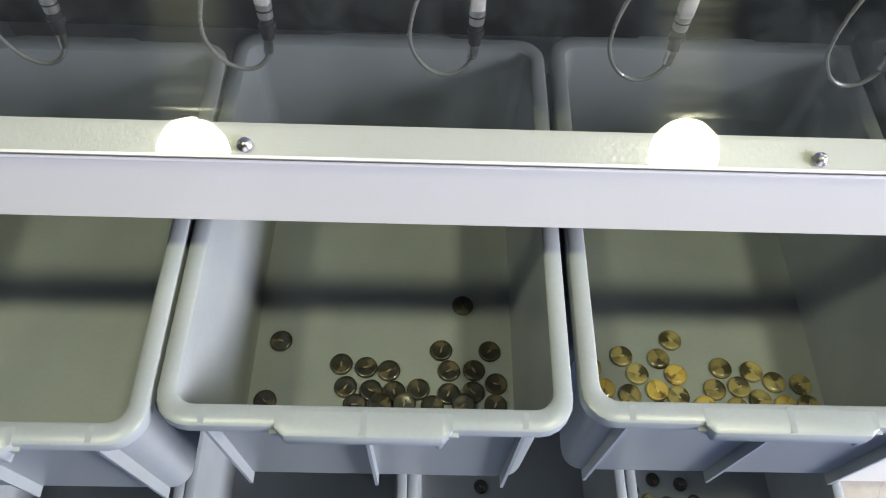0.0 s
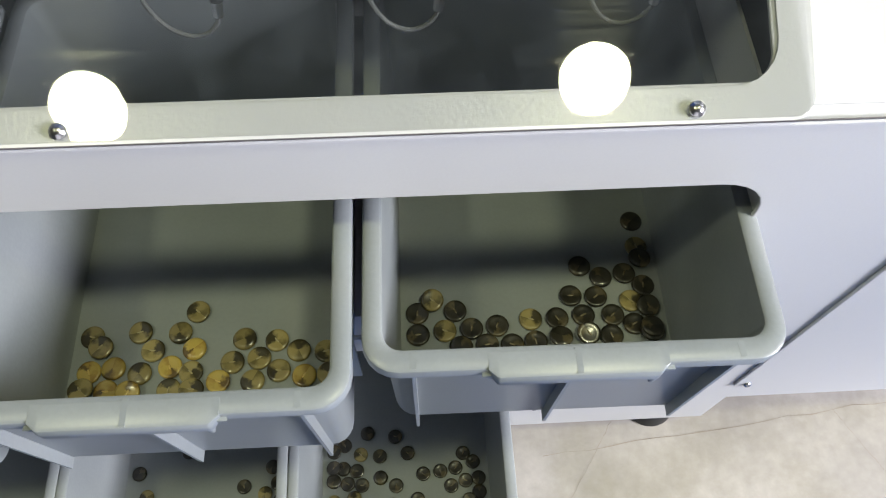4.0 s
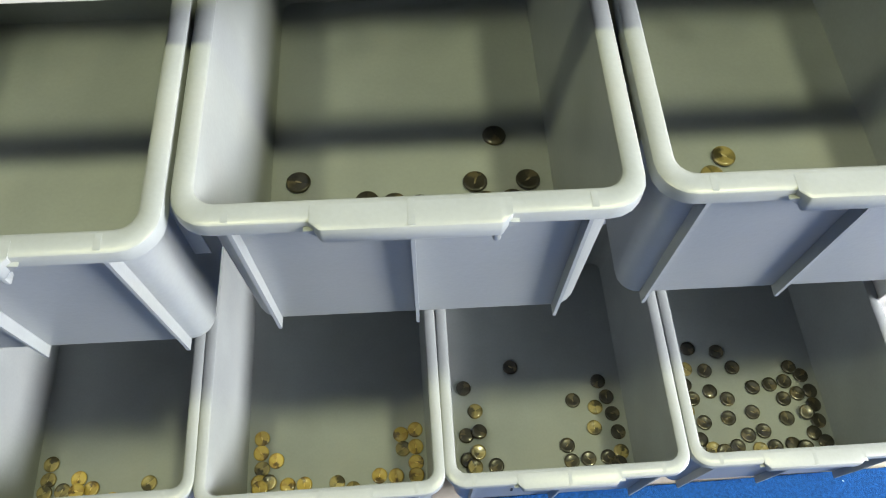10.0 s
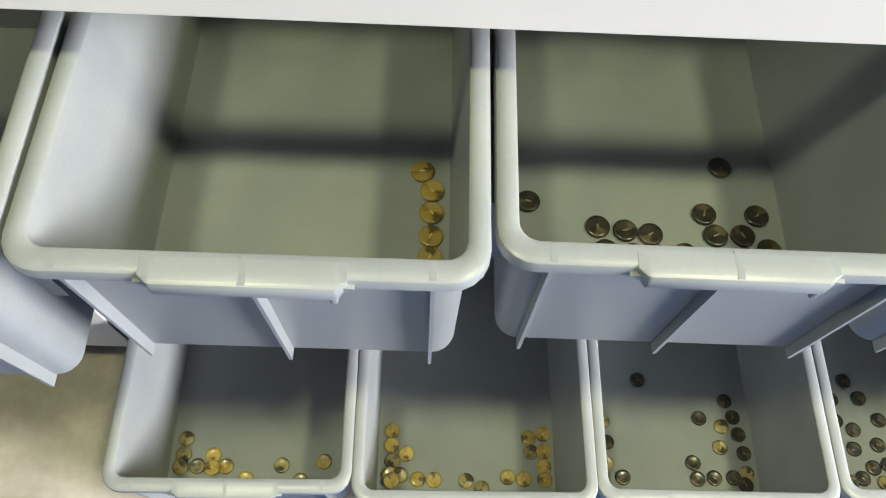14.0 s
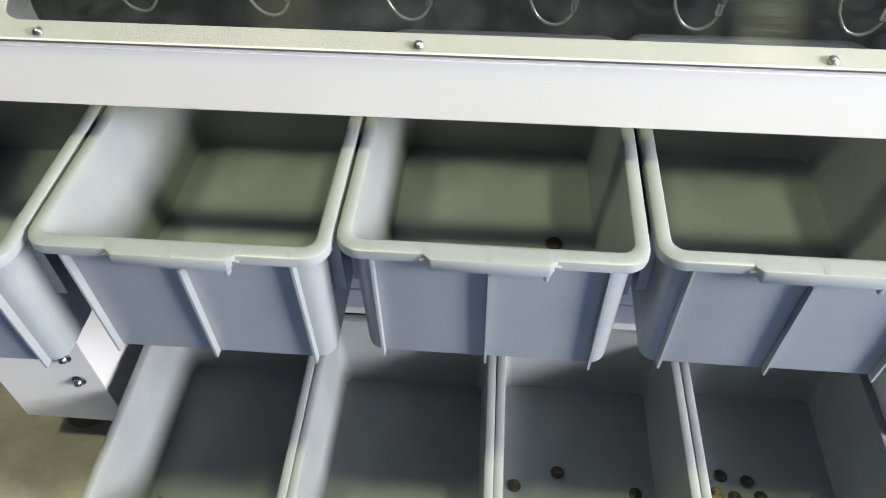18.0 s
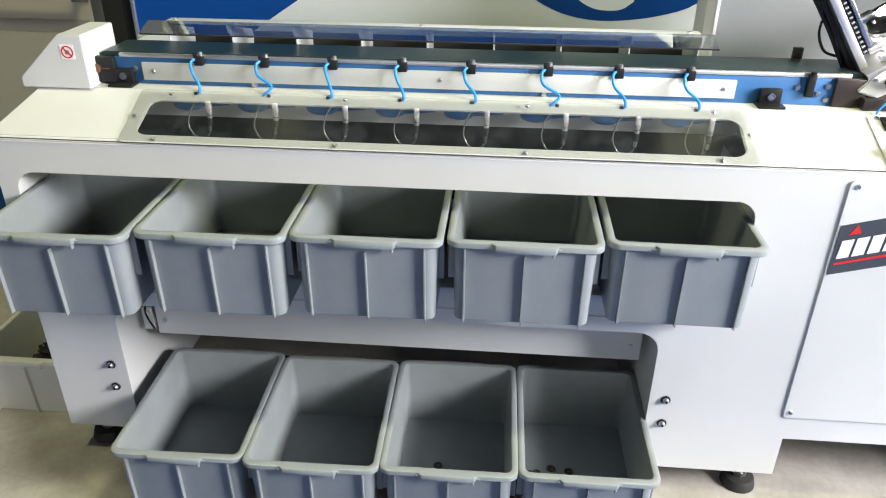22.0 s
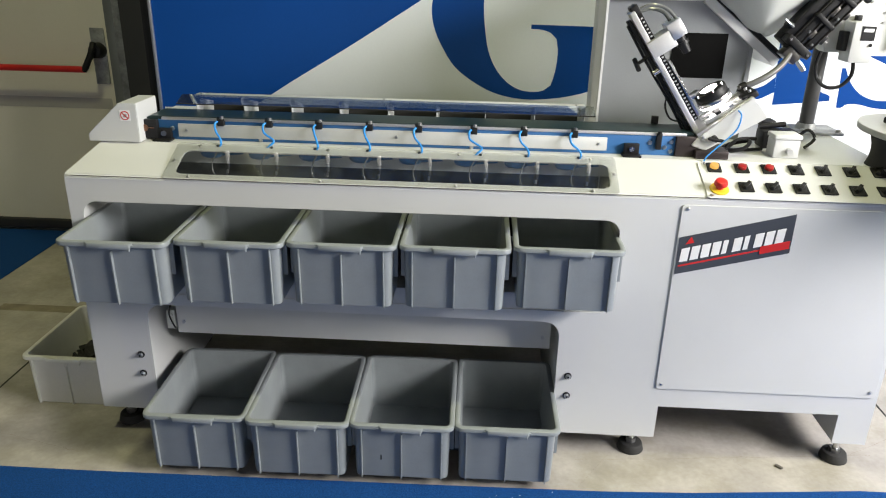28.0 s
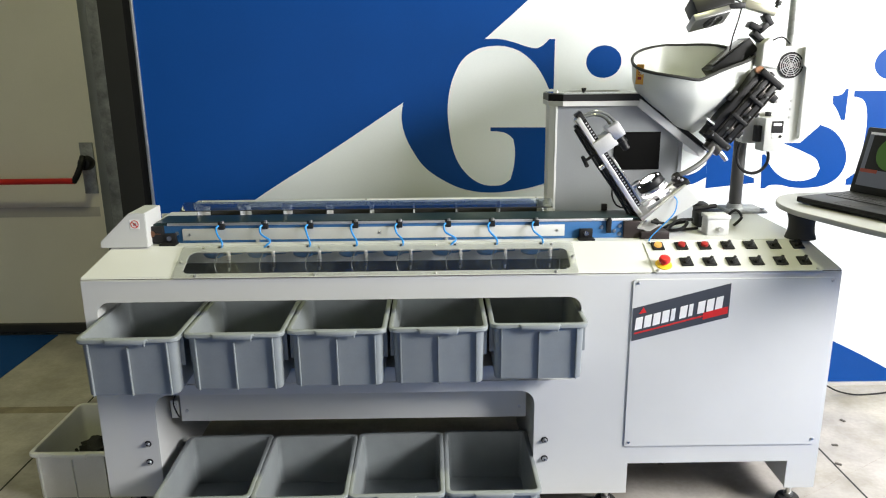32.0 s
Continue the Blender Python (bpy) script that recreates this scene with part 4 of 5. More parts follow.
part("rail", tilted(box(-0.020, -0.003, -0.030, 0.022, -0.005, 0.40, 0.002)), BRUSHED, ih, "polished steel rail")
part("rail", tilted(box(-0.033, -0.0215, -0.012, 0.020, 0.0, 0.38, 0.002)), BLACK, ih, "black backing rail")
part("scale_strip", tilted(box(-0.0025, 0.0105, -0.024, 0.010, 0.03, 0.385, 0.001)), BLACK, ih, "black strip under the rack")
rk = bmesh.new()
for k in range(30):
    box(0.0010, 0.0070, -0.0275, -0.0243, 0.035 + 0.0115 * k, 0.0388 + 0.0115 * k, bm=rk)
tagged(part("rack_teeth", tilted(rk), BRUSHED, ih, "bright rack teeth", False), kind="stuff")
part("rack_edge", tilted(box(0.011, 0.019, -0.028, 0.0, 0.04, 0.225, 0.001)), STEEL, ih)
part("rail_foot", tilted(box(-0.056, 0.034, -0.048, 0.034, -0.036, -0.0055, 0.014, seg=4)), BRUSHED, ih, "polished foot block")
part("rail_cable", tube([TILTM @ Vector(p) for p in ((-0.036, 0.0, 0.37), (-0.040, -0.01, 0.25), (-0.037, -0.005, 0.12), (-0.040, 0.0, 0.02))], 0.004, 6), BLACK, ih)
part("carriage", tilted(box(-0.020, 0.055, -0.038, 0.030, 0.253, 0.303, 0.003)), mat("dull_aluminium", (0.58, 0.58, 0.585), 0.45, 0.35, vary=0.08), ih, "aluminium camera carriage")
cb = part("camera_body", tilted(box(0.048, 0.092, -0.038, 0.022, 0.268, 0.318, 0.002)), BRUSHED, ih, "small silver camera body")
part("lens", tilted(cyl((0.072, -0.005, 0.268), (0.072, -0.005, 0.215), 0.016, 0.012, 20, cyl((0.072, -0.005, 0.250), (0.072, -0.005, 0.240), 0.018))), BLACK, cb, "black camera lens")
part("knob", tilted(cyl((-0.02, -0.01, 0.265), (-0.065, -0.01, 0.262), 0.006, 0.005, 10, cyl((-0.07, -0.03, 0.25), (-0.062, 0.015, 0.272), 0.007))), BLACK, ih, "black clamp lever")
part("knob", tilted(cyl((-0.02, -0.02, 0.215), (-0.04, -0.02, 0.215), 0.009, None, 12)), STEEL, ih)
part("plug", tilted(box(-0.012, 0.012, -0.02, 0.02, 0.385, 0.412, 0.003)), BLACK, ih)
part("hose", tube([(0.752, 0.24, 1.335), (0.79, 0.235, 1.352), (0.83, 0.235, 1.345), (0.862, 0.235, 1.318), (0.868, 0.235, 1.292)], 0.005, 8, tube([(0.745, 0.25, 1.325), (0.79, 0.25, 1.340), (0.83, 0.25, 1.332), (0.857, 0.25, 1.300)], 0.005, 8)), TUBE_CLEAR, ih, "clear hose")
rl = part("ring_lamp", tilted(cyl((0.077, -0.005, 0.060), (0.077, -0.005, 0.086), 0.047, 0.046, 36, None, 0.003)), BLACK, ih, "black ring lamp housing")
part("lamp_band", tilted(cyl((0.077, -0.005, 0.048), (0.077, -0.005, 0.0595), 0.0485, None, 36, None, 0.001)), STEEL, rl, "polished band")
part("lamp_face", tilted(cyl((0.077, -0.005, 0.0862), (0.077, -0.005, 0.088), 0.025, None, 28)), RING, rl, "glowing white lamp face")
part("lamp_rim", tilted(cyl((0.077, -0.005, 0.040), (0.077, -0.005, 0.0475), 0.047, None, 36)), RING, rl, "glowing white lower rim")
for aa, bb in ((0.035, -0.035), (0.075, -0.052), (0.11, -0.03)):
    part("lamp_screw", tilted(cyl((aa, bb, 0.086), (aa, bb, 0.093), 0.003, None, 8)), STEEL, rl)
part("lamp_arm", tilted(box(0.012, 0.05, -0.012, 0.012, 0.085, 0.10, 0.002)), STEEL, ih)
part("base_plate", tilted(box(-0.02, 0.168, -0.062, 0.05, -0.0125, 0.004, 0.002)), BRUSHED, ih, "polished base plate")
part("guide", tilted(box(0.02, 0.160, -0.046, -0.030, 0.005, 0.018, 0.002)), BRUSHED, ih)
part("guide", tilted(box(0.02, 0.160, 0.015, 0.035, 0.005, 0.018, 0.002)), BRUSHED, ih)
part("guide", tilted(box(0.04, 0.175, -0.018, 0.010, 0.005, 0.012, 0.002)), BRUSHED, ih)
for aa in (0.055, 0.095, 0.135):
    part("guide_clip", tilted(box(aa, aa + 0.016, -0.052, -0.018, 0.018, 0.027, 0.002)), BLACK if aa != 0.095 else STEEL, ih)
part("guide_clip", tilted(box(0.150, 0.182, -0.05, 0.05, 0.005, 0.024, 0.003)), BLACK, ih)
for bb in (-0.035, 0.0, 0.035):
    part("screw", tilted(cyl((0.166, bb, 0.024), (0.166, bb, 0.031), 0.005, None, 12)), STEEL, ih)
hb = [(0.942, 0.966), (0.984, 0.952), (1.148, 1.054), (1.098, 1.114), (0.970, 1.003)]
hbm = loft([[(u, yy, v) for u, v in hb] for yy in (0.185, 0.31)])
bmesh.ops.bevel(hbm, geom=hbm.edges[:], offset=0.003, segments=2, affect="EDGES")
part("housing", hbm, FEED_PAINT, ih, "white tilted housing")
part("housing_knob", cyl((1.005, 0.185, 0.990), (1.005, 0.165, 0.990), 0.010, 0.008, 14, cyl((0.985, 0.168, 0.993), (1.028, 0.168, 0.986), 0.005)), BLACK, ih)
part("screw", cyl((0.972, 0.185, 0.992), (0.972, 0.181, 0.992), 0.004, None, 10), STEEL, ih)
part("blue_hose", tube([(1.06, 0.19, 1.075), (1.068, 0.172, 1.06), (1.058, 0.165, 1.02), (1.02, 0.16, 0.98), (0.985, 0.155, 0.945), (0.975, 0.15, 0.93)], 0.0022, 8), TUBE_BLUE, ih, "thin blue air hose")
part("chute", tube([(1.085, 0.29, 1.118), (1.13, 0.29, 1.138), (1.175, 0.30, 1.162), (1.215, 0.32, 1.192), (1.238, 0.34, 1.222)], 0.009, 12), mat("chute_grey", (0.085, 0.085, 0.09), 0.40, 0.1, vary=0.2), ih, "grey curved feed chute")
part("chute_collar", cyl((1.092, 0.29, 1.120), (1.108, 0.29, 1.128), 0.014, None, 16), BLACK, ih)
part("cable", tube([(0.92, 0.26, 1.02), (0.89, 0.27, 1.03), (0.875, 0.28, 1.07), (0.89, 0.29, 1.11), (0.915, 0.29, 1.10)], 0.003, 6), BLACK, ih)

# ---- vibratory bowl feeder on its post ----
bf = thing("bowl_feeder", "white vibratory bowl feeder on a steel post", "feeder")
post = cyl((1.447, 0.62, 0.931), (1.447, 0.62, 1.56), 0.024, None, 24)
part("post", post, mat("dark_grey_post", (0.065, 0.065, 0.063), 0.4, 0.2, vary=0.1), bf, "grey steel post")
part("post_flange", box(1.40, 1.55, 0.55, 0.69, 0.931, 0.941, 0.002, cyl((1.447, 0.62, 0.94), (1.447, 0.62, 0.960), 0.034, 0.029)), GALV, bf)
for dx, dy in ((-0.06, -0.055), (0.06, -0.055)):
    part("bolt", cyl((1.475 + dx, 0.62 + dy, 0.941), (1.475 + dx, 0.62 + dy, 0.950), 0.008, None, 6), STEEL, bf)
cab_o = [(1.426, 1.205), (1.625, 1.205), (1.742, 1.298), (1.720, 1.555), (1.46, 1.555), (1.41, 1.50), (1.40, 1.30)]
cbm = loft([[(u, yy, v) for u, v in cab_o] for yy in (0.545, 0.74)])
bmesh.ops.bevel(cbm, geom=cbm.edges[:], offset=0.003, segments=2, affect="EDGES")
part("drive_housing", cbm, FEED_PAINT, bf, "white drive housing")
cvo = loft([[(u, yy, v) for u, v in ((1.624, 1.222), (1.636, 1.222), (1.740, 1.304), (1.719, 1.553), (1.612, 1.553), (1.612, 1.490), (1.622, 1.480))] for yy in (0.522, 0.5445)])
bmesh.ops.bevel(cvo, geom=cvo.edges[:], offset=0.002, segments=2, affect="EDGES")
part("side_cover", cvo, FEED_PAINT, bf, "raised white side cover")
for zz in (1.30, 1.33, 1.36):
    part("screw", cyl((1.590, 0.545, zz), (1.590, 0.541, zz), 0.004, None, 10), STEEL, bf)
fan = part("fan_grille", plate([ell(1.573, 1.489, 0.047, 0.047), ell(1.573, 1.489, 0.043, 0.043)], 0.004, facing(0.5445)), BLACK, bf, "black round fan grille", False)
part("fan_disc", cyl((1.573, 0.5448, 1.489), (1.573, 0.541, 1.489), 0.0432, None, 36), BLACK, fan)
for rad in (0.007, 0.0145, 0.022, 0.0295, 0.037):
    part("fan_ring", plate([ell(1.573, 1.489, rad + 0.0024, rad + 0.0024), ell(1.573, 1.489, rad, rad)], 0.002, facing(0.5405)), STEEL, fan, "bright wire ring", False)
for k in range(4):
    part("fan_spoke", box(-0.0012, 0.0012, -0.002, 0, -0.042, 0.042, m=pose(1.573, 0.5395, 1.489, 0, 45 * k + 20, 0)), STEEL, fan, "", False)


def bowl_ring(cx, cy, rx, ry, z, dip=0.0, n=56):
    out = []
    for k in range(n):
        a = 6.28319 * k / n
        w = 1 + 0.045 * math.cos(3 * a + 0.7)
        sag = -0.27 * math.exp(-abs((a - 4.62) / 0.30) ** 1.4) + 0.22 * math.exp(-((a - 0.95) / 0.45) ** 2)
        taper = 1 - 0.42 * max(0.0, math.cos(a) + 0.15)
        out.append((cx + rx * w * math.cos(a), cy + ry * w * taper * math.sin(a), z + dip * (0.92 * taper * math.sin(a) + 0.20 * math.cos(a) + sag)))
    return out


shape = ((1.186, 0.47, 0.026, 0.026, 1.256, 0), (1.184, 0.47, 0.066, 0.062, 1.283, 0), (1.183, 0.47, 0.106, 0.100, 1.326, 0.004), (1.182, 0.47, 0.142, 0.130, 1.354, 0.007), (1.182, 0.47, 0.173, 0.154, 1.381, 0.012), (1.181, 0.47, 0.199, 0.170, 1.412, 0.020), (1.180, 0.47, 0.211, 0.178, 1.447, 0.030), (1.178, 0.47, 0.214, 0.182, 1.512, 0.056))
loops = [bowl_ring(*q) for q in shape]
inner = [bowl_ring(q[0], q[1], q[2] - 0.006, q[3] - 0.006, q[4] + 0.004, q[5]) for q in shape[::-1]]
part("bowl", loft(loops + inner), BOWL, bf, "white fibreglass bowl")
rim = bowl_ring(1.178, 0.47, 0.212, 0.180, 1.515, 0.056)
part("bowl_rim", tube(rim + [rim[0]], 0.0055, 8, None, 2), RUBBER, bf, "black rubber rim")
STICK = pose(0.981, 0.396, 1.466, -2, 0, -66)
stk = box(-0.020, 0.020, -0.001, 0, -0.034, 0.034)
stk.transform(STICK)
sticker = part("bowl_sticker", stk, mat("orange_sticker", (0.72, 0.36, 0.05), 0.5), bf, "small orange-yellow warning sticker")
part("sticker_mark", plate([ell(0, 0.009, 0.0105, 0.0125, n=20), ell(0, 0.009, 0.0085, 0.0105, n=20)], 0.0006, STICK @ facing(-0.0014)), RED_CAP, sticker, "thin dark ring", False)
part("sticker_mark", box(-0.004, 0.004, -0.0015, -0.001, 0.004, 0.014, m=STICK), RED_CAP, sticker, "", False)
part("sticker_mark", box(-0.010, 0.010, -0.0015, -0.001, -0.018, -0.008, m=STICK), RED_CAP, sticker, "", False)
# black linear feeder along the bowl
L0, L1 = Vector((1.240, 0.36, 1.222)), Vector((1.430, 0.36, 1.458))
la = (L1 - L0).normalized()
ls = Vector((la.z, 0, -la.x))
LM = Matrix.Translation(L0) @ Matrix(((ls.x, 0, la.x, 0), (0, 1, 0, 0), (ls.z, 0, la.z, 0), (0, 0, 0, 1)))
DARK_STEEL = mat("dark_burnished_steel", (0.10, 0.095, 0.09), 0.3, 0.9, vary=0.2)


def on_feeder(name, bm, material, label=""):
    bm.transform(LM)
    return part(name, bm, material, bf, label)


on_feeder("feeder_body", box(-0.050, 0.044, 0.004, 0.060, 0.010, 0.296, 0.004), BLACK, "black feeder body")
for dims in ((-0.052, -0.026, -0.010, 0.055, 0.030, 0.290), (-0.022, -0.002, -0.022, 0.030, 0.0, 0.305), (0.012, 0.032, -0.030, 0.010, 0.030, 0.275)):
    on_feeder("feeder_rail", box(*dims, 0.003), BLACK, "black linear feeder rail")
for dims in ((0.001, 0.008, -0.022, -0.010, 0.02, 0.295), (-0.026, -0.0225, -0.018, 0.0, 0.02, 0.300)):
    on_feeder("feeder_strip", box(*dims, 0.001), DARK_STEEL, "dark steel guide strip")
for dims in ((-0.046, 0.046, -0.036, 0.040, 0.012, 0.034), (-0.030, 0.038, -0.034, 0.0, 0.112, 0.126), (-0.026, 0.036, -0.034, 0.0, 0.192, 0.206), (-0.050, 0.046, -0.030, 0.045, 0.276, 0.296), (0.033, 0.050, -0.022, 0.005, 0.070, 0.098), (0.033, 0.047, -0.026, 0.0, 0.158, 0.178), (0.033, 0.062, -0.020, 0.0, 0.232, 0.258), (-0.068, -0.046, -0.010, 0.02, 0.046, 0.062), (-0.066, -0.052, 0.0, 0.03, 0.15, 0.19)):
    on_feeder("feeder_block", box(*dims, 0.0025), BLACK, "black clamp block")
for dims in ((0.033, 0.036, -0.034, 0.004, 0.040, 0.262), (-0.0015, 0.011, -0.0285, -0.0225, 0.060, 0.085), (-0.0015, 0.011, -0.0285, -0.0225, 0.140, 0.172), (-0.0015, 0.011, -0.0285, -0.0225, 0.215, 0.240)):
    on_feeder("feeder_strip", box(*dims, 0.001), DARK_STEEL, "thin metal strip")
for aa, bb, rad in ((0.048, 0.085, 0.0040), (0.046, 0.168, 0.0040), (0.058, 0.245, 0.0045), (-0.060, 0.054, 0.004)):
    on_feeder("adjusting_screw", cyl((aa - 0.022, -0.012, bb), (aa + 0.010, -0.012, bb), rad * 0.6, None, 8, cyl((aa, -0.012, bb), (aa + 0.012, -0.012, bb), rad, None, 10)), STEEL, "bright adjusting screw")
for aa, bb in ((0.022, 0.05), (0.022, 0.145), (0.022, 0.230), (-0.012, 0.07), (-0.012, 0.245), (0.042, 0.284), (-0.036, 0.022), (0.036, 0.022)):
    on_feeder("bolt", cyl((aa, -0.030, bb), (aa, -0.040, bb), 0.0042, 0.0036, 12), STEEL)
on_feeder("bolt", cyl((0.052, -0.01, 0.245), (0.068, -0.01, 0.245), 0.006, None, 12), STEEL)
on_feeder("roller", cyl((0.046, -0.01, -0.004), (0.072, -0.01, -0.009), 0.009, 0.008, 16, cyl((0.02, -0.01, 0.0), (0.05, -0.01, -0.005), 0.008)), STEEL, "steel end roller")
on_feeder("tip_bracket", box(-0.02, 0.03, -0.030, 0.020, -0.022, 0.010, 0.003), DARK_STEEL)
on_feeder("pivot_disc", cyl((-0.055, -0.005, 0.284), (-0.055, -0.020, 0.284), 0.013, None, 20), mat("copper_disc", (0.32, 0.16, 0.09), 0.4, 0.8), "coppery pivot disc")
trk = box(-0.030, 0.024, -0.05, 0.05, 0.0, 0.17, 0.004)
trk.transform(Matrix.Translation((1.265, 0.50, 1.455)) @ Matrix.Rotation(radians(50), 4, "Y"))
part("bowl_track", trk, BLACK, bf, "black track inside the bowl")
trk = box(-0.036, -0.031, -0.04, 0.03, 0.02, 0.15, 0.001)
trk.transform(Matrix.Translation((1.265, 0.50, 1.455)) @ Matrix.Rotation(radians(50), 4, "Y"))
part("bowl_track", trk, DARK_STEEL, bf)
tb_ = loft([[(u, yy, v) for u, v in ((1.402, 1.490), (1.458, 1.478), (1.474, 1.530), (1.428, 1.586), (1.405, 1.566))] for yy in (0.40, 0.48)])
bmesh.ops.bevel(tb_, geom=tb_.edges[:], offset=0.003, segments=2, affect="EDGES")
part("tail_bracket", tb_, FEED_PAINT, bf, "white tail bracket")
# lamp head above the bowl
ARM = pose(1.402, 0.46, 1.686, 0, 16, 0)
part("lamp_arm", box(-0.060, 0.058, -0.02, 0.02, -0.014, 0.014, 0.004, m=ARM), mat("olive_grey", (0.30, 0.29, 0.22), 0.4, 0.5), bf, "olive-grey lamp arm")
part("arm_knob", cyl((1.455, 0.45, 1.682), (1.463, 0.45, 1.700), 0.006, 0.005, 12, cyl((1.461, 0.45, 1.696), (1.466, 0.45, 1.708), 0.011, 0.010)), BLACK, bf)
for ax_, az_, ang, half in ((1.434, 1.645, 55, 0.022), (1.392, 1.622, 25, 0.026), (1.418, 1.618, -40, 0.020), (1.404, 1.588, 40, 0.024)):
    part("arm_joint", box(-half, half, -0.02, 0.02, -0.010, 0.010, 0.003, m=pose(ax_, 0.46, az_, 0, ang, 0)), BLACK, bf)
part("arm_stem", cyl((1.410, 0.46, 1.585), (1.435, 0.46, 1.560), 0.008, None, 12), STEEL, bf)
LH = pose(1.217, 0.45, 1.664, 60, -14, 8)
lh = box(-0.068, 0.066, -0.030, -0.004, -0.040, 0.040, 0.004)
lh.transform(LH)
lamp = part("lamp_head", lh, mat("lamp_silver", (0.30, 0.30, 0.30), 0.4, 0.8, vary=0.12), bf, "silver lamp head with fan")
q = cyl((0.010, -0.030, 0.0), (0.010, -0.0325, 0.0), 0.0345, None, 32)
q.transform(LH)
part("lamp_fan", q, BLACK, lamp, "black fan opening")
for rad in (0.007, 0.014, 0.021, 0.028):
    q = plate([ell(0.010, 0.0, rad + 0.0018, rad + 0.0018, n=28), ell(0.010, 0.0, rad, rad, n=28)], 0.001, LH @ facing(-0.0326))
    part("lamp_fan_ring", q, STEEL, lamp, "", False)
q = box(-0.050, 0.074, -0.0035, 0.060, -0.034, 0.042, 0.003)
q.transform(LH)
part("lamp_cap", q, BLACK, lamp)
q = box(0.0745, 0.098, 0.0, 0.04, -0.020, 0.028, 0.003)
q.transform(LH)
part("lamp_cap", q, BLACK, lamp)
part("lamp_cable", tube([(1.30, 0.45, 1.715), (1.335, 0.45, 1.700), (1.330, 0.45, 1.65), (1.315, 0.45, 1.59), (1.312, 0.46, 1.54)], 0.003, 6), BLACK, bf)
part("lamp_link", box(1.285, 1.348, 0.44, 0.48, 1.684, 1.704, 0.003), BLACK, bf)
part("signal_pole", cyl((1.573, 0.56, 1.556), (1.573, 0.56, 1.735), 0.0165, None, 20), GALV, bf, "grey signal pole")
part("signal_cap", cyl((1.573, 0.56, 1.735), (1.573, 0.56, 1.80), 0.021, None, 20, None, 0.003), GREEN, bf, "green signal lamp")
part("pole_cable", tube([(1.46, 0.50, 1.567), (1.51, 0.50, 1.588), (1.556, 0.53, 1.566)], 0.003, 6), BLACK, bf)
# controller hung on the housing
kb = part("controller", box(1.470, 1.540, 0.47, 0.544, 1.182, 1.305, 0.004), FEED_PAINT, bf, "small white drive controller")
part("controller_display", box(1.494, 1.536, 0.4685, 0.4695, 1.250, 1.293), BLACK, kb, "black display", False)
part("controller_digits", box(1.500, 1.530, 0.4678, 0.4684, 1.276, 1.286), BRUSHED, kb, "pale digits bar", False)
part("controller_key", box(1.498, 1.520, 0.4685, 0.4695, 1.232, 1.242), BRUSHED, kb, "", False)
part("controller_key", cyl((1.528, 0.47, 1.237), (1.528, 0.466, 1.237), 0.005, None, 12), BLACK, kb, "", False)
part("controller_plug", box(1.452, 1.4695, 0.49, 0.53, 1.215, 1.275, 0.003), BLACK, kb)
part("controller_stud", box(1.495, 1.512, 0.52, 0.54, 1.306, 1.322, 0.002), BLACK, kb)
part("controller_cable", tube([(1.502, 0.50, 1.184), (1.505, 0.50, 1.14), (1.478, 0.50, 1.105), (1.435, 0.50, 1.10), (1.40, 0.50, 1.125), (1.388, 0.50, 1.165), (1.395, 0.50, 1.21)], 0.006, 8), BLACK, bf, "black looped cable")

# ---- things on the machine top ----
jbx = thing("junction_box", "light grey plastic junction box with round gland", "junction box")
part("body", box(1.193, 1.268, 0.215, 0.275, 0.9305, 0.985, 0.004), PAINT, jbx)
part("lid", box(1.190, 1.271, 0.212, 0.278, 0.9855, 1.000, 0.004), PAINT, jbx)
part("gland", cyl((1.238, 0.215, 0.952), (1.238, 0.203, 0.952), 0.011, 0.009, 16), BRUSHED, jbx)
ps = thing("power_adapter", "black power adapter with tangled cables", "power adapter")
part("body", box(1.20, 1.31, 0.33, 0.40, 0.9305, 0.985, 0.006), BLACK, ps)
part("cable", tube([(1.07, 0.30, 0.938), (1.11, 0.33, 0.945), (1.15, 0.30, 0.960), (1.12, 0.26, 0.945), (1.08, 0.28, 0.937), (1.13, 0.34, 0.955), (1.19, 0.36, 0.955)], 0.006, 8), BLACK, ps)
part("cable", tube([(1.05, 0.27, 0.937), (1.12, 0.28, 0.937), (1.19, 0.30, 0.937)], 0.005, 8), BLACK, ps)
part("cable", tube([(1.31, 0.36, 0.96), (1.34, 0.35, 0.99), (1.36, 0.34, 0.965), (1.33, 0.33, 0.938)], 0.005, 8), BLACK, ps)
part("plug", box(1.215, 1.26, 0.40, 0.45, 0.985, 1.005, 0.004, cyl((1.20, 0.38, 0.99), (1.28, 0.38, 1.0), 0.008)), BLACK, ps)

# laptop tray on a black pillar, and the laptop
tr = thing("laptop_tray", "round-edged grey laptop tray on black pillar", "tray")
pl = loft([[(1.492 + r * math.cos(6.28319 * k / 28), 0.17 + r * math.sin(6.28319 * k / 28), z) for k in range(28)] for r, z in ((0.049, 0.9305), (0.048, 0.936), (0.043, 0.950), (0.0405, 0.970), (0.042, 0.992), (0.047, 1.008), (0.048, 1.014))])
part("pillar", pl, RUBBER, tr, "black turned pillar")
tray_o = curvy([(1.475, 0.33), (1.451, 0.26), (1.446, 0.20), (1.452, 0.125), (1.480, 0.040), (1.514, -0.065), (1.560, -0.185), (1.62, -0.275), (1.72, -0.33), (1.88, -0.31), (2.10, -0.20), (2.16, 0.10), (2.02, 0.36), (1.75, 0.45), (1.54, 0.41)], 4)
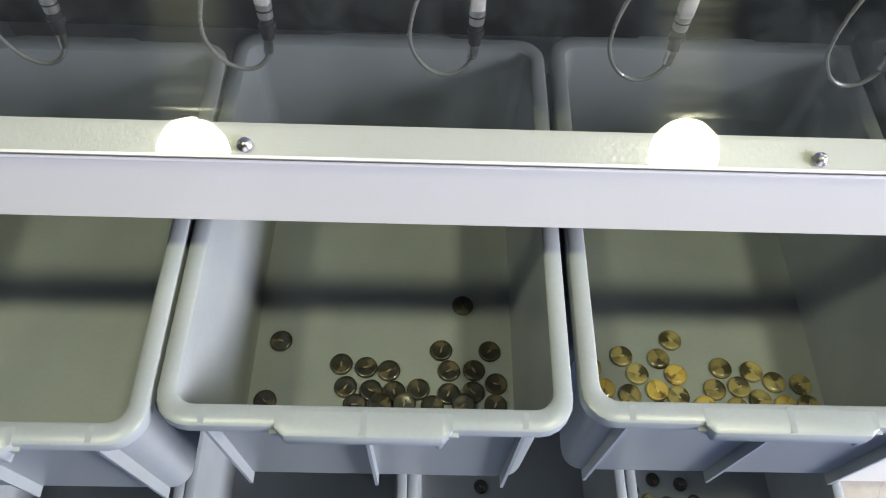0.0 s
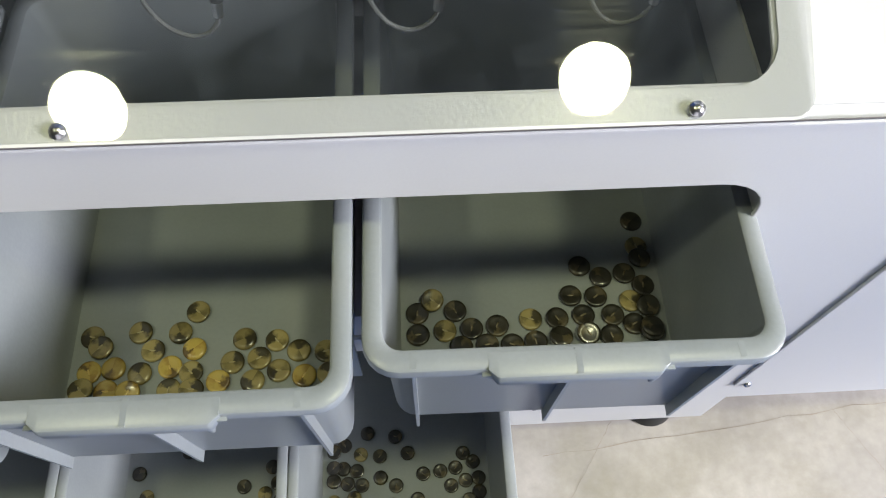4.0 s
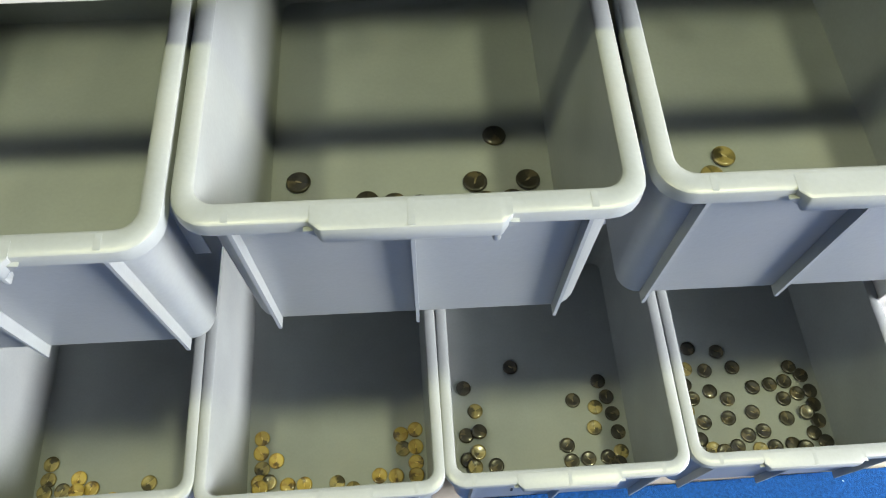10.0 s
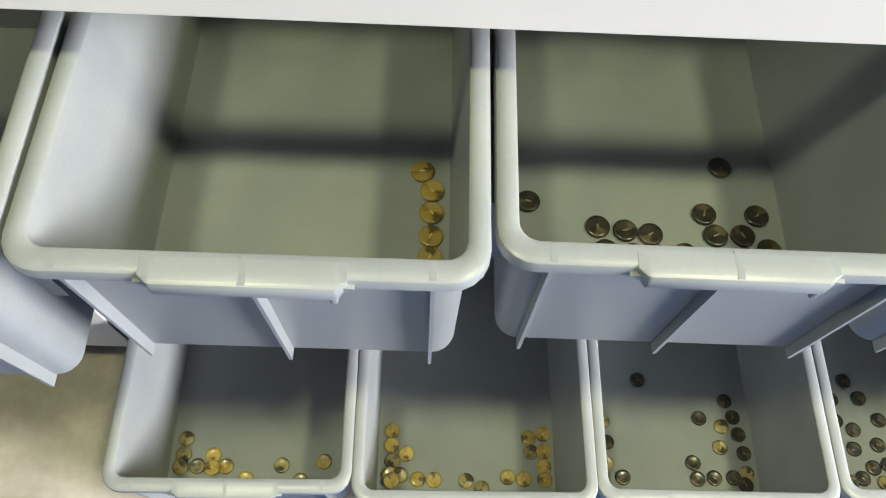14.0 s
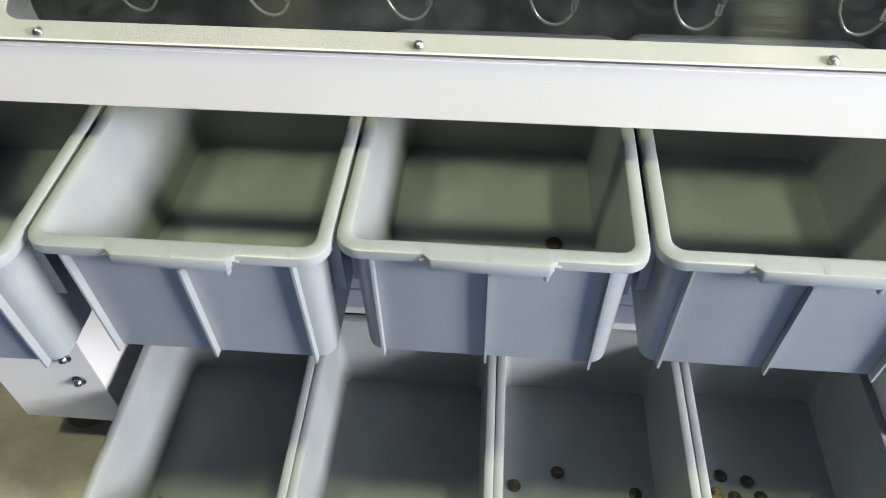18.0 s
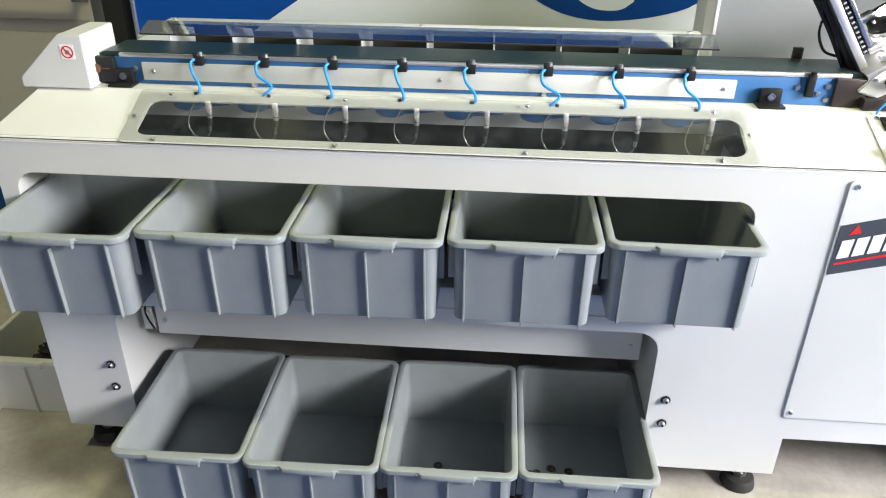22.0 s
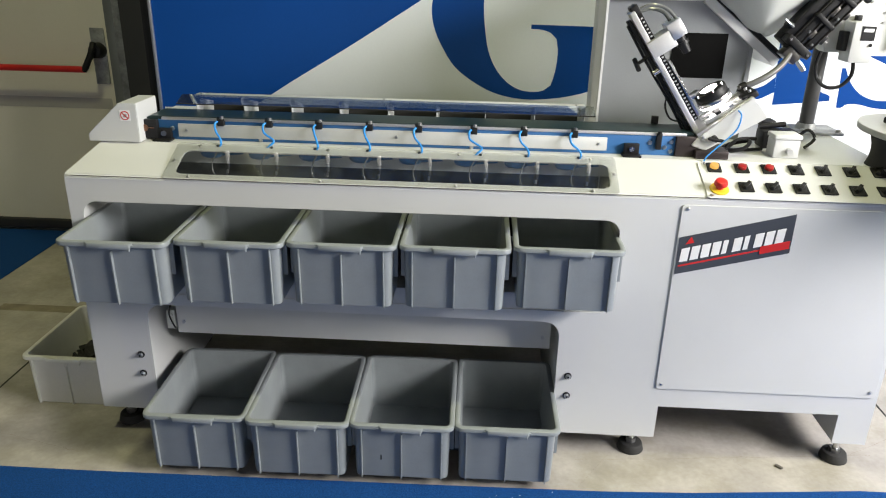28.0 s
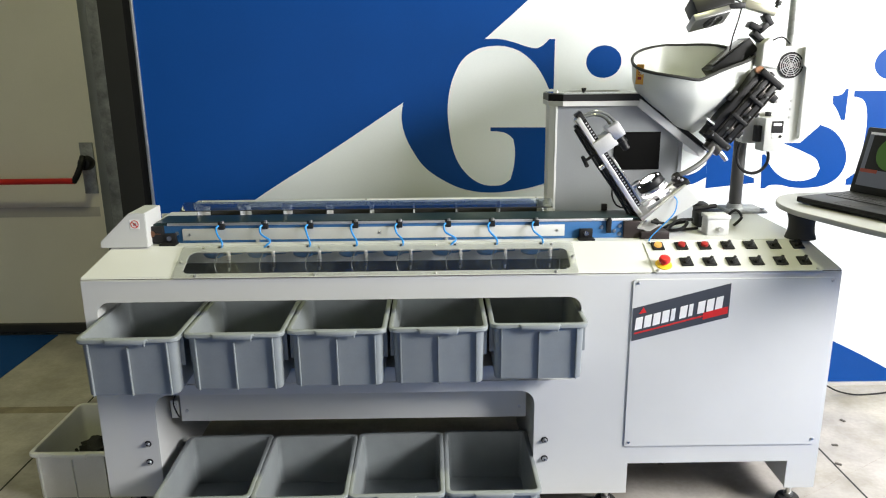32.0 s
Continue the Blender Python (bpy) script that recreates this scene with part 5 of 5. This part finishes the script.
part("top", plate([tray_o], 0.018, Matrix.Translation((0, 0, 1.0145)), 0.003), mat("tray_grey", (0.36, 0.365, 0.35), 0.4), tr)
lt = thing("laptop", "open black laptop with a green disc on its screen", "laptop", at=(1.507, 0.256, 1.033), rz=-69)
part("base", box(0.0, 0.37, 0.0, 0.245, 0.004, 0.024, 0.005), BLACK, lt)
kb_ = bmesh.new()
for r in range(5):
    for c in range(14):
        box(0.028 + c * 0.0225, 0.028 + c * 0.0225 + 0.019, 0.105 + r * 0.0225, 0.105 + r * 0.0225 + 0.019, 0.024, 0.0265, bm=kb_)
tagged(part("keyboard", kb_, mat("key_black", (0.03, 0.03, 0.032), 0.5), lt, "black keys", False), kind="stuff")
part("touchpad", box(0.13, 0.22, 0.02, 0.085, 0.0241, 0.0246), RUBBER, lt, "", False)
SM = pose(0, 0.243, 0.022, -14, 0, 0)
q = box(0.0, 0.37, 0.0, 0.014, 0.0, 0.232, 0.006)
q.transform(SM)
lid = part("screen_lid", q, BLACK, lt)
for nm, mt, d in (("display", SCREEN, (0.018, 0.352, -0.0006, 0.0, 0.028, 0.216)), ("display_bar", SCREEN_ORANGE, (0.02, 0.085, -0.0012, -0.0007, 0.075, 0.087)), ("display_field", BLACK, (0.035, 0.215, -0.0009, -0.0007, 0.086, 0.205)), ("display_bar", BRUSHED, (0.02, 0.35, -0.0012, -0.0007, 0.207, 0.215))):
    q = box(*d)
    q.transform(SM)
    part(nm, q, mt, lid, "", False)
q = plate([ell(0.120, 0.146, 0.056, 0.056)], 0.0006, SM @ facing(-0.0013))
part("display_disc", q, SCREEN_GREEN, lid, "green disc on the screen", False)
tagged(part("floor_cable", tube([(1.70, 0.75, 0.10), (1.95, 0.80, 0.10), (2.10, 0.84, 0.03), (2.22, 0.86, 0.004), (2.40, 0.87, 0.02), (2.60, 0.90, 0.06)], 0.004, 6), BLACK), "thin dark cable trailing across the floor", "cable")

# ---- bins ----
BW, BD, BH = 0.3045, 0.400, 0.187


def bin_rings(w, d, h, wall, rim, drop):
    """Rounded rectangles from the outside bottom, round the rim and down to the inner floor; origin at the rim's front centre.
    The rim is a little wider along the front and the rear."""
    def ring(inset, z, r, more=0.0):
        return [(x, y, z) for x, y in rr(-w / 2 + inset, w / 2 - inset, inset + more, d - inset - more, r, 5)]
    return [ring(0.0190, -h, 0.016), ring(0.0168, -h + 0.0012, 0.018), ring(0.0158, -h + 0.005, 0.020), ring(rim - wall + 0.002, -0.022, 0.022), ring(rim - wall, -drop + 0.001, 0.022),
            ring(0.0025, -drop, 0.024), ring(0.0, -drop + 0.003, 0.026), ring(0.0, -0.0036, 0.026), ring(0.0008, -0.0012, 0.0255), ring(0.0028, 0.0, 0.024), ring(rim - 0.0028, 0.0, 0.0155, 0.0018), ring(rim - 0.0008, -0.0012, 0.014, 0.0020), ring(rim, -0.005, 0.013, 0.0020),
            ring(rim + 0.0054, -h + 0.0095, 0.014, 0.0010), ring(rim + 0.0068, -h + 0.0066, 0.013), ring(rim + 0.0100, -h + 0.0060, 0.012)]


def make_bin(name, label, material, at, rz, group):
    t = thing(name, label, "bin" if name == "storage_bin" else "crate", group, "", at, rz)
    part("shell", loft(bin_rings(BW, BD, BH, 0.005, 0.0155, 0.015)), material, t)
    nose = ((0.0125, 0.0003), (-0.003, 0.0003), (-0.0058, -0.0008), (-0.0073, -0.0035), (-0.0075, -0.0135), (-0.0062, -0.0165), (-0.002, -0.0175), (0.004, -0.0170), (0.0125, -0.012))
    part("grip", loft([[(gx_, y if y > 0 else y * k, z * (0.4 + 0.6 * k)) for y, z in nose] for gx_, k in ((-0.0635, 0.05), (-0.0575, 0.90), (-0.0555, 1.0), (0.0555, 1.0), (0.0575, 0.90), (0.0635, 0.05))]), material, t, "pull grip on the rim")
    part("grip_tab", box(0.0515, 0.0568, -0.0072, 0.002, -0.0235, -0.012, 0.002), material, t, "small rounded tab on the grip")
    for gs in (-1, 1):
        part("grip_web", loft([[(gs * 0.0570, yy, -0.0045), (gs * 0.0680, yy, -0.0060), (gs * 0.0570, yy, -0.0155)] for yy in (-0.0030, 0.004)]), material, t, "", False)
        part("side_rib", box(gs * BW / 2 - gs * 0.0150, gs * BW / 2 - gs * 0.0015, 0.056, 0.059, -0.110, -0.014, 0.0) if gs > 0 else box(-BW / 2 + 0.0015, -BW / 2 + 0.0150, 0.056, 0.059, -0.110, -0.014, 0.0), material, t, "", False)
    part("rear_grip", loft([[(gx_, BD - y if y > 0 else BD - y * k, z * (0.4 + 0.6 * k) - 0.0034) for y, z in nose] for gx_, k in ((-0.0635, 0.05), (-0.0575, 0.90), (-0.0555, 1.0), (0.0555, 1.0), (0.0575, 0.90), (0.0635, 0.05))]), material, t, "pull grip on the rear rim")
    for rx in (-0.116, 0.0, 0.116):
        part("mould_line", box(rx - 0.0022, rx + 0.0022, -0.0050 if rx == 0 else 0.0022, 0.0140, -0.0008, 0.00036 if rx == 0 else 0.00008), material, t)
        top = 0.030 if rx == 0 else 0.014
        prof_ = [(0.002, -top), (0.0018, -top - 0.004), (0.0062, -BH + 0.001), (0.0165, -BH + 0.001), (0.0135, -top)]
        part("rib", loft([[(rx + dx, y, z) for y, z in prof_] for dx in (-0.0014, 0.0014)]), material, t, "", False)
        part("rib", loft([[(rx + dx, BD - y, z) for y, z in prof_] for dx in (-0.0016, 0.0016)]), material, t, "", False)
    return t


UPPER = ((-0.6545, -0.190, 1.2), (-0.3480, -0.158, 0.2), (-0.0410, -0.142, 0.0), (0.2690, -0.134, 0.0), (0.5800, -0.112, -0.4))
LOWER = ((-0.4725, -0.2185, 1.2), (-0.1695, -0.2245, 1.0), (0.1325, -0.2155, 0.5), (0.4365, -0.2070, 0.4))
ZU, ZL = 0.7385, 0.2185
first = make_bin("storage_bin", "grey plastic stacking bin with ribbed front, empty-looking", PLASTIC, (UPPER[0][0], UPPER[0][1], ZU), UPPER[0][2], "upper bins in the machine")
names_u = ("grey plastic stacking bin holding a few amber buttons", "grey plastic stacking bin holding dark buttons", "grey plastic stacking bin holding amber and olive buttons", "grey plastic stacking bin in shade holding dark buttons")
names_l = ("grey plastic floor bin with few amber buttons", "grey plastic floor bin with amber buttons", "grey plastic floor bin marked with a handwritten one", "grey plastic floor bin full of dark buttons")
bins = {"U1": first}
for k, (bx, by, rz) in enumerate(UPPER[1:]):
    bins[f"U{k + 2}"] = tagged(copy_thing(first, pose(bx, by, ZU, 0, 0, rz)), names_u[k])
for k, (bx, by, rz) in enumerate(LOWER):
    bins[f"L{k + 1}"] = tagged(copy_thing(first, pose(bx, by, ZL, 0, 0, rz)), names_l[k], "", "lower bins under the machine")
part("marking", lettering("1", 0.034, pose(-0.060, 0.0142, -0.115, 84, 0, 0)), BLACK, bins["L3"], "handwritten black 1", False)
crate = make_bin("plastic_crate", "white plastic crate with black scraps inside", WHITE_PLASTIC, (-1.043, 0.119, 0.187), 0.0, "")
random.seed(4)
scrap = bmesh.new()
for k in range(170):
    a, d = random.uniform(0, 6.28), random.uniform(0.05, 1) ** 0.5
    box(-0.017, 0.017, -0.005, 0.005, -0.003, 0.003, 0.0, scrap, pose(-1.045 + 0.112 * d * math.cos(a), 0.31 + 0.145 * d * math.sin(a), 0.016 + (1 - d) * 0.145 + random.uniform(0, 0.014), random.uniform(-60, 60), random.uniform(-60, 60), random.uniform(0, 180)), 1)
loft([[(-1.045 + r * math.cos(6.28319 * k / 18), 0.31 + r * 1.3 * math.sin(6.28319 * k / 18), z) for k in range(18)] for r, z in ((0.110, 0.0105), (0.086, 0.052), (0.052, 0.102), (0.018, 0.142))], scrap)
tagged(part("scrap_heap", scrap, RUBBER, None, "", False), "heap of black plastic scraps in the crate", "scrap heap", "", "stuff")


# ---- buttons in the bins ----
def button_mesh(material, eye, r=0.0114):
    prof_ = ((0.0, 0.0), (0.62, 0.0), (0.90, 0.0006), (1.0, 0.0018), (0.985, 0.0030), (0.92, 0.0038), (0.80, 0.0041), (0.60, 0.0038), (0.35, 0.0034), (0.0, 0.0032))
    bm = bmesh.new()
    n = 20
    rings_ = [[bm.verts.new((r * q * math.cos(6.28319 * k / n), r * q * math.sin(6.28319 * k / n), z)) for k in range(n)] for q, z in prof_[1:-1]]
    skin(bm, rings_)
    eye_from = len(bm.faces)
    pod = [[bm.verts.new((r * (lx * math.cos(6.28319 * k / 10)), r * (ly * math.sin(6.28319 * k / 10)), z)) for k in range(10)] for lx, ly, z in ((0.30, 0.10, 0.0030), (0.27, 0.075, 0.00375), (0.18, 0.035, 0.0039))]
    skin(bm, pod)
    bm.faces.ensure_lookup_table()
    for fc in bm.faces[eye_from:]:
        fc.material_index = 1
    me = bpy.data.meshes.new("button")
    bm.to_mesh(me)
    bm.free()
    me.materials.append(material)
    me.materials.append(eye)
    me.shade_smooth()
    return me


BUTTONS = {
    "U3": "-146,5 39,50 -157,-59 -83,-19 -58,-22 -35,-25 -77,-43 -52,-46 -29,-47 -5,-44 17,-2 25,-24 50,-23 66,-2 25,-48 49,-46 74,-37 -67,-61 -42,-62 -18,-61 9,-61 39,-62 71,-59",
    "U4": "254,15 201,-4 239,-6 215,-23 254,-23 301,-15 332,-18 148,-7 167,-19 158,-42 180,-39 205,-45 233,-40 253,-46 291,-38 316,-35 353,-29 379,-31 335,-48 359,-54 311,-57 279,-56 385,-53 234,-62 176,-61 198,-64 146,-61 256,-64",
    "U5": "693,96 693,66 699,51 632,47 652,34 676,37 698,23 619,15 644,13 678,7 699,0 460,3 482,15 504,4 493,-16 519,-15 544,-13 461,-19 577,-8 603,-8 629,-6 658,-7 678,-17 631,-26 654,-28 604,-28 580,-31 557,-33 533,-32 508,-33 700,-26 714,-23",
    "U2": "-245,33 -234,12 -232,-11 -234,-35 -235,-56",
    "L1": "-586,-122 -586,-145 -563,-161 -542,-145 -522,-160 -441,-156 -380,-149 -586,-163 -539,-164 -491,-177 -412,-177",
    "L2": "-287,-101 -289,-122 -280,-145 -260,-134 -290,-165 -268,-165 -242,-170 -218,-170 -171,-170 -110,-163 -86,-165 -52,-99 -78,-105 -75,-126 -52,-125 -53,-147 -52,-166 -280,-174 -148,-180",
    "L3": "12,-40 35,-76 15,-112 39,-108 13,-148 35,-138 60,-158 29,-159 94,-10 227,-39 236,-64 184,-67 217,-79 241,-90 211,-110 248,-118 167,-134 171,-157 196,-155 225,-154 252,-147 238,-165",
    "L4": "376,6 420,-1 340,-12 317,-22 365,-27 395,-31 439,-28 527,-32 542,-46 338,-48 315,-47 359,-52 396,-64 420,-77 367,-74 463,-61 490,-58 514,-54 529,-74 554,-71 506,-81 553,-92 324,-67 345,-71 324,-98 355,-93 377,-111 415,-106 453,-99 503,-111 533,-104 554,-117 315,-123 343,-126 366,-136 332,-150 352,-156 306,-143 382,-151 397,-156 419,-149 439,-133 463,-128 452,-155 475,-152 502,-150 518,-156 538,-135 558,-150 364,-165",
}
FLOOR = {"U": ZU - BH + 0.0062, "L": ZL - BH + 0.0062}
KINDS = {"U2": (AMBER,), "U3": (HORN,), "U4": (AMBER, OLIVE, OLIVE), "U5": (HORN, HORN, HORN, HORN, HORN, OLIVE), "L1": (OLIVE, AMBER, AMBER), "L2": (AMBER, AMBER, OLIVE), "L3": (HORN, HORN, HORN, OLIVE), "L4": (HORN, HORN, HORN, HORN, HORN, HORN, OLIVE)}
WORDS = {AMBER.name: "glossy amber garment button lying in the bin", HORN.name: "glossy dark horn button lying in the bin", OLIVE.name: "mottled olive horn button lying in the bin"}
EYES = {AMBER.name: mat("amber_eye", (0.62, 0.46, 0.16), 0.3, vary=0.3, scale=150), HORN.name: mat("horn_eye", (0.20, 0.17, 0.11), 0.25, vary=0.5, scale=150, jitter=True), OLIVE.name: mat("olive_eye", (0.36, 0.31, 0.17), 0.3, vary=0.4, scale=150)}
meshes_ = {m.name: button_mesh(m, EYES[m.name]) for m in (AMBER, HORN, OLIVE)}
random.seed(11)
for key, text in BUTTONS.items():
    cx, cy, _ = (UPPER if key[0] == "U" else LOWER)[int(key[1]) - 1]
    placed = []
    for pair in text.split():
        x, y = (float(v) / 1000 for v in pair.split(","))
        x = min(max(x, cx - 0.113), cx + 0.113)
        y = max(y, cy + 0.040)
        over = sum((x - a) ** 2 + (y - b) ** 2 < 0.0205**2 for a, b in placed)
        placed.append((x, y))
        mt = random.choice(KINDS[key])
        ob = new("button", meshes_[mt.name])
        tip = 9 if over else 0
        flip = random.random() < 0.35
        ob.matrix_world = pose(x, y, FLOOR[key[0]] + 0.0036 * min(over, 2) + (0.0042 if flip else 0.0002) + (0.0012 if over else 0), (180 if flip else 0) + random.uniform(-tip, tip), random.uniform(-tip, tip), random.uniform(0, 360))
        tagged(ob, WORDS[mt.name], "button", "buttons in bin " + {"U": "upper ", "L": "lower "}[key[0]] + "row")

# ---- ceiling lamps ----
def ceiling_lamp(lx, ly, lz):
    t = thing("high_bay_lamp", "round white high-bay lamp hanging from the ceiling", "ceiling lamp", "high-bay lamps", "", (lx, ly, lz))
    part("reflector", loft([[(r * math.cos(6.28319 * k / 32), r * math.sin(6.28319 * k / 32), z) for k in range(32)] for r, z in ((0.240, -0.012), (0.245, 0.0), (0.18, 0.22), (0.09, 0.30), (0.085, 0.295), (0.17, 0.215), (0.237, 0.0))], None, False), BRUSHED, t, "aluminium reflector")
    part("gear_box", cyl((0, 0, 0.30), (0, 0, 0.48), 0.09, None, 24, None, 0.01), GALV, t)
    part("suspension", cyl((0, 0, 0.48), (0, 0, 6.502 - lz), 0.006, None, 8), STEEL, t)


for spot in LAMPS:
    ceiling_lamp(*spot)

# small chips of debris on the floor
random.seed(5)
deb = bmesh.new()
for dx, dy in ((2.0, 0.62), (1.82, 0.50), (1.80, 0.28), (1.86, 0.42), (1.30, -0.02), (1.12, 0.30)):
    box(-0.012, 0.012, -0.006, 0.006, 0.0005, 0.006, 0.002, deb, pose(dx, dy, 0, 0, 0, random.uniform(0, 180)), 1)
tagged(part("floor_debris", deb, mat("debris", (0.10, 0.09, 0.08), 0.7), None, "", False), "small dark chips scattered on the floor", "debris", "", "stuff")
random.seed(9)
lint = bmesh.new()
for k in range(60):
    u = random.random()
    box(-0.0015, 0.0015, -0.0005, 0.0005, 0.0, 0.0006, 0.0, lint, pose(*((0.826 + random.gauss(0, 0.018), -0.252 + random.gauss(0, 0.010)) if k < 16 else (0.45 + random.gauss(0, 0.035), -0.236 + random.gauss(0, 0.008)) if k < 24 else (0.55 + 1.0 * u + random.uniform(-0.05, 0.05), -0.20 - random.random() ** 1.5 * 0.22)), 0.0062, random.uniform(-15, 15), random.uniform(-25, 25), random.uniform(0, 180)), 1)
tagged(part("carpet_lint", lint, INK_WHITE, None, "", False), "white lint scattered on the blue carpet", "lint", "", "stuff")
random.seed(12)
CRACK = mat("crack_brown", (0.28, 0.235, 0.20), 0.8, vary=0.3, scale=20)
for x0, y0, x1, y1 in ((0.66, -0.036, 1.62, 0.066), (0.79, 0.03, 0.66, -0.16), (1.16, 0.02, 1.24, -0.13), (1.55, 0.06, 2.05, 0.36), (-1.30, -0.02, -0.86, -0.13)):
    ck, prev = bmesh.new(), None
    for k in range(26):
        u = k / 25
        wob, wide = random.uniform(-0.003, 0.003), random.uniform(0.0001, 0.0007)
        row = [ck.verts.new((x0 + (x1 - x0) * u, y0 + (y1 - y0) * u + wob + d, 0.0009)) for d in (-wide, wide)]
        if prev:
            ck.faces.new((prev[0], row[0], row[1], prev[1]))
        prev = row
    structure("floor_crack", ck, CRACK, "thin brown hairline crack in the concrete", "floor crack")
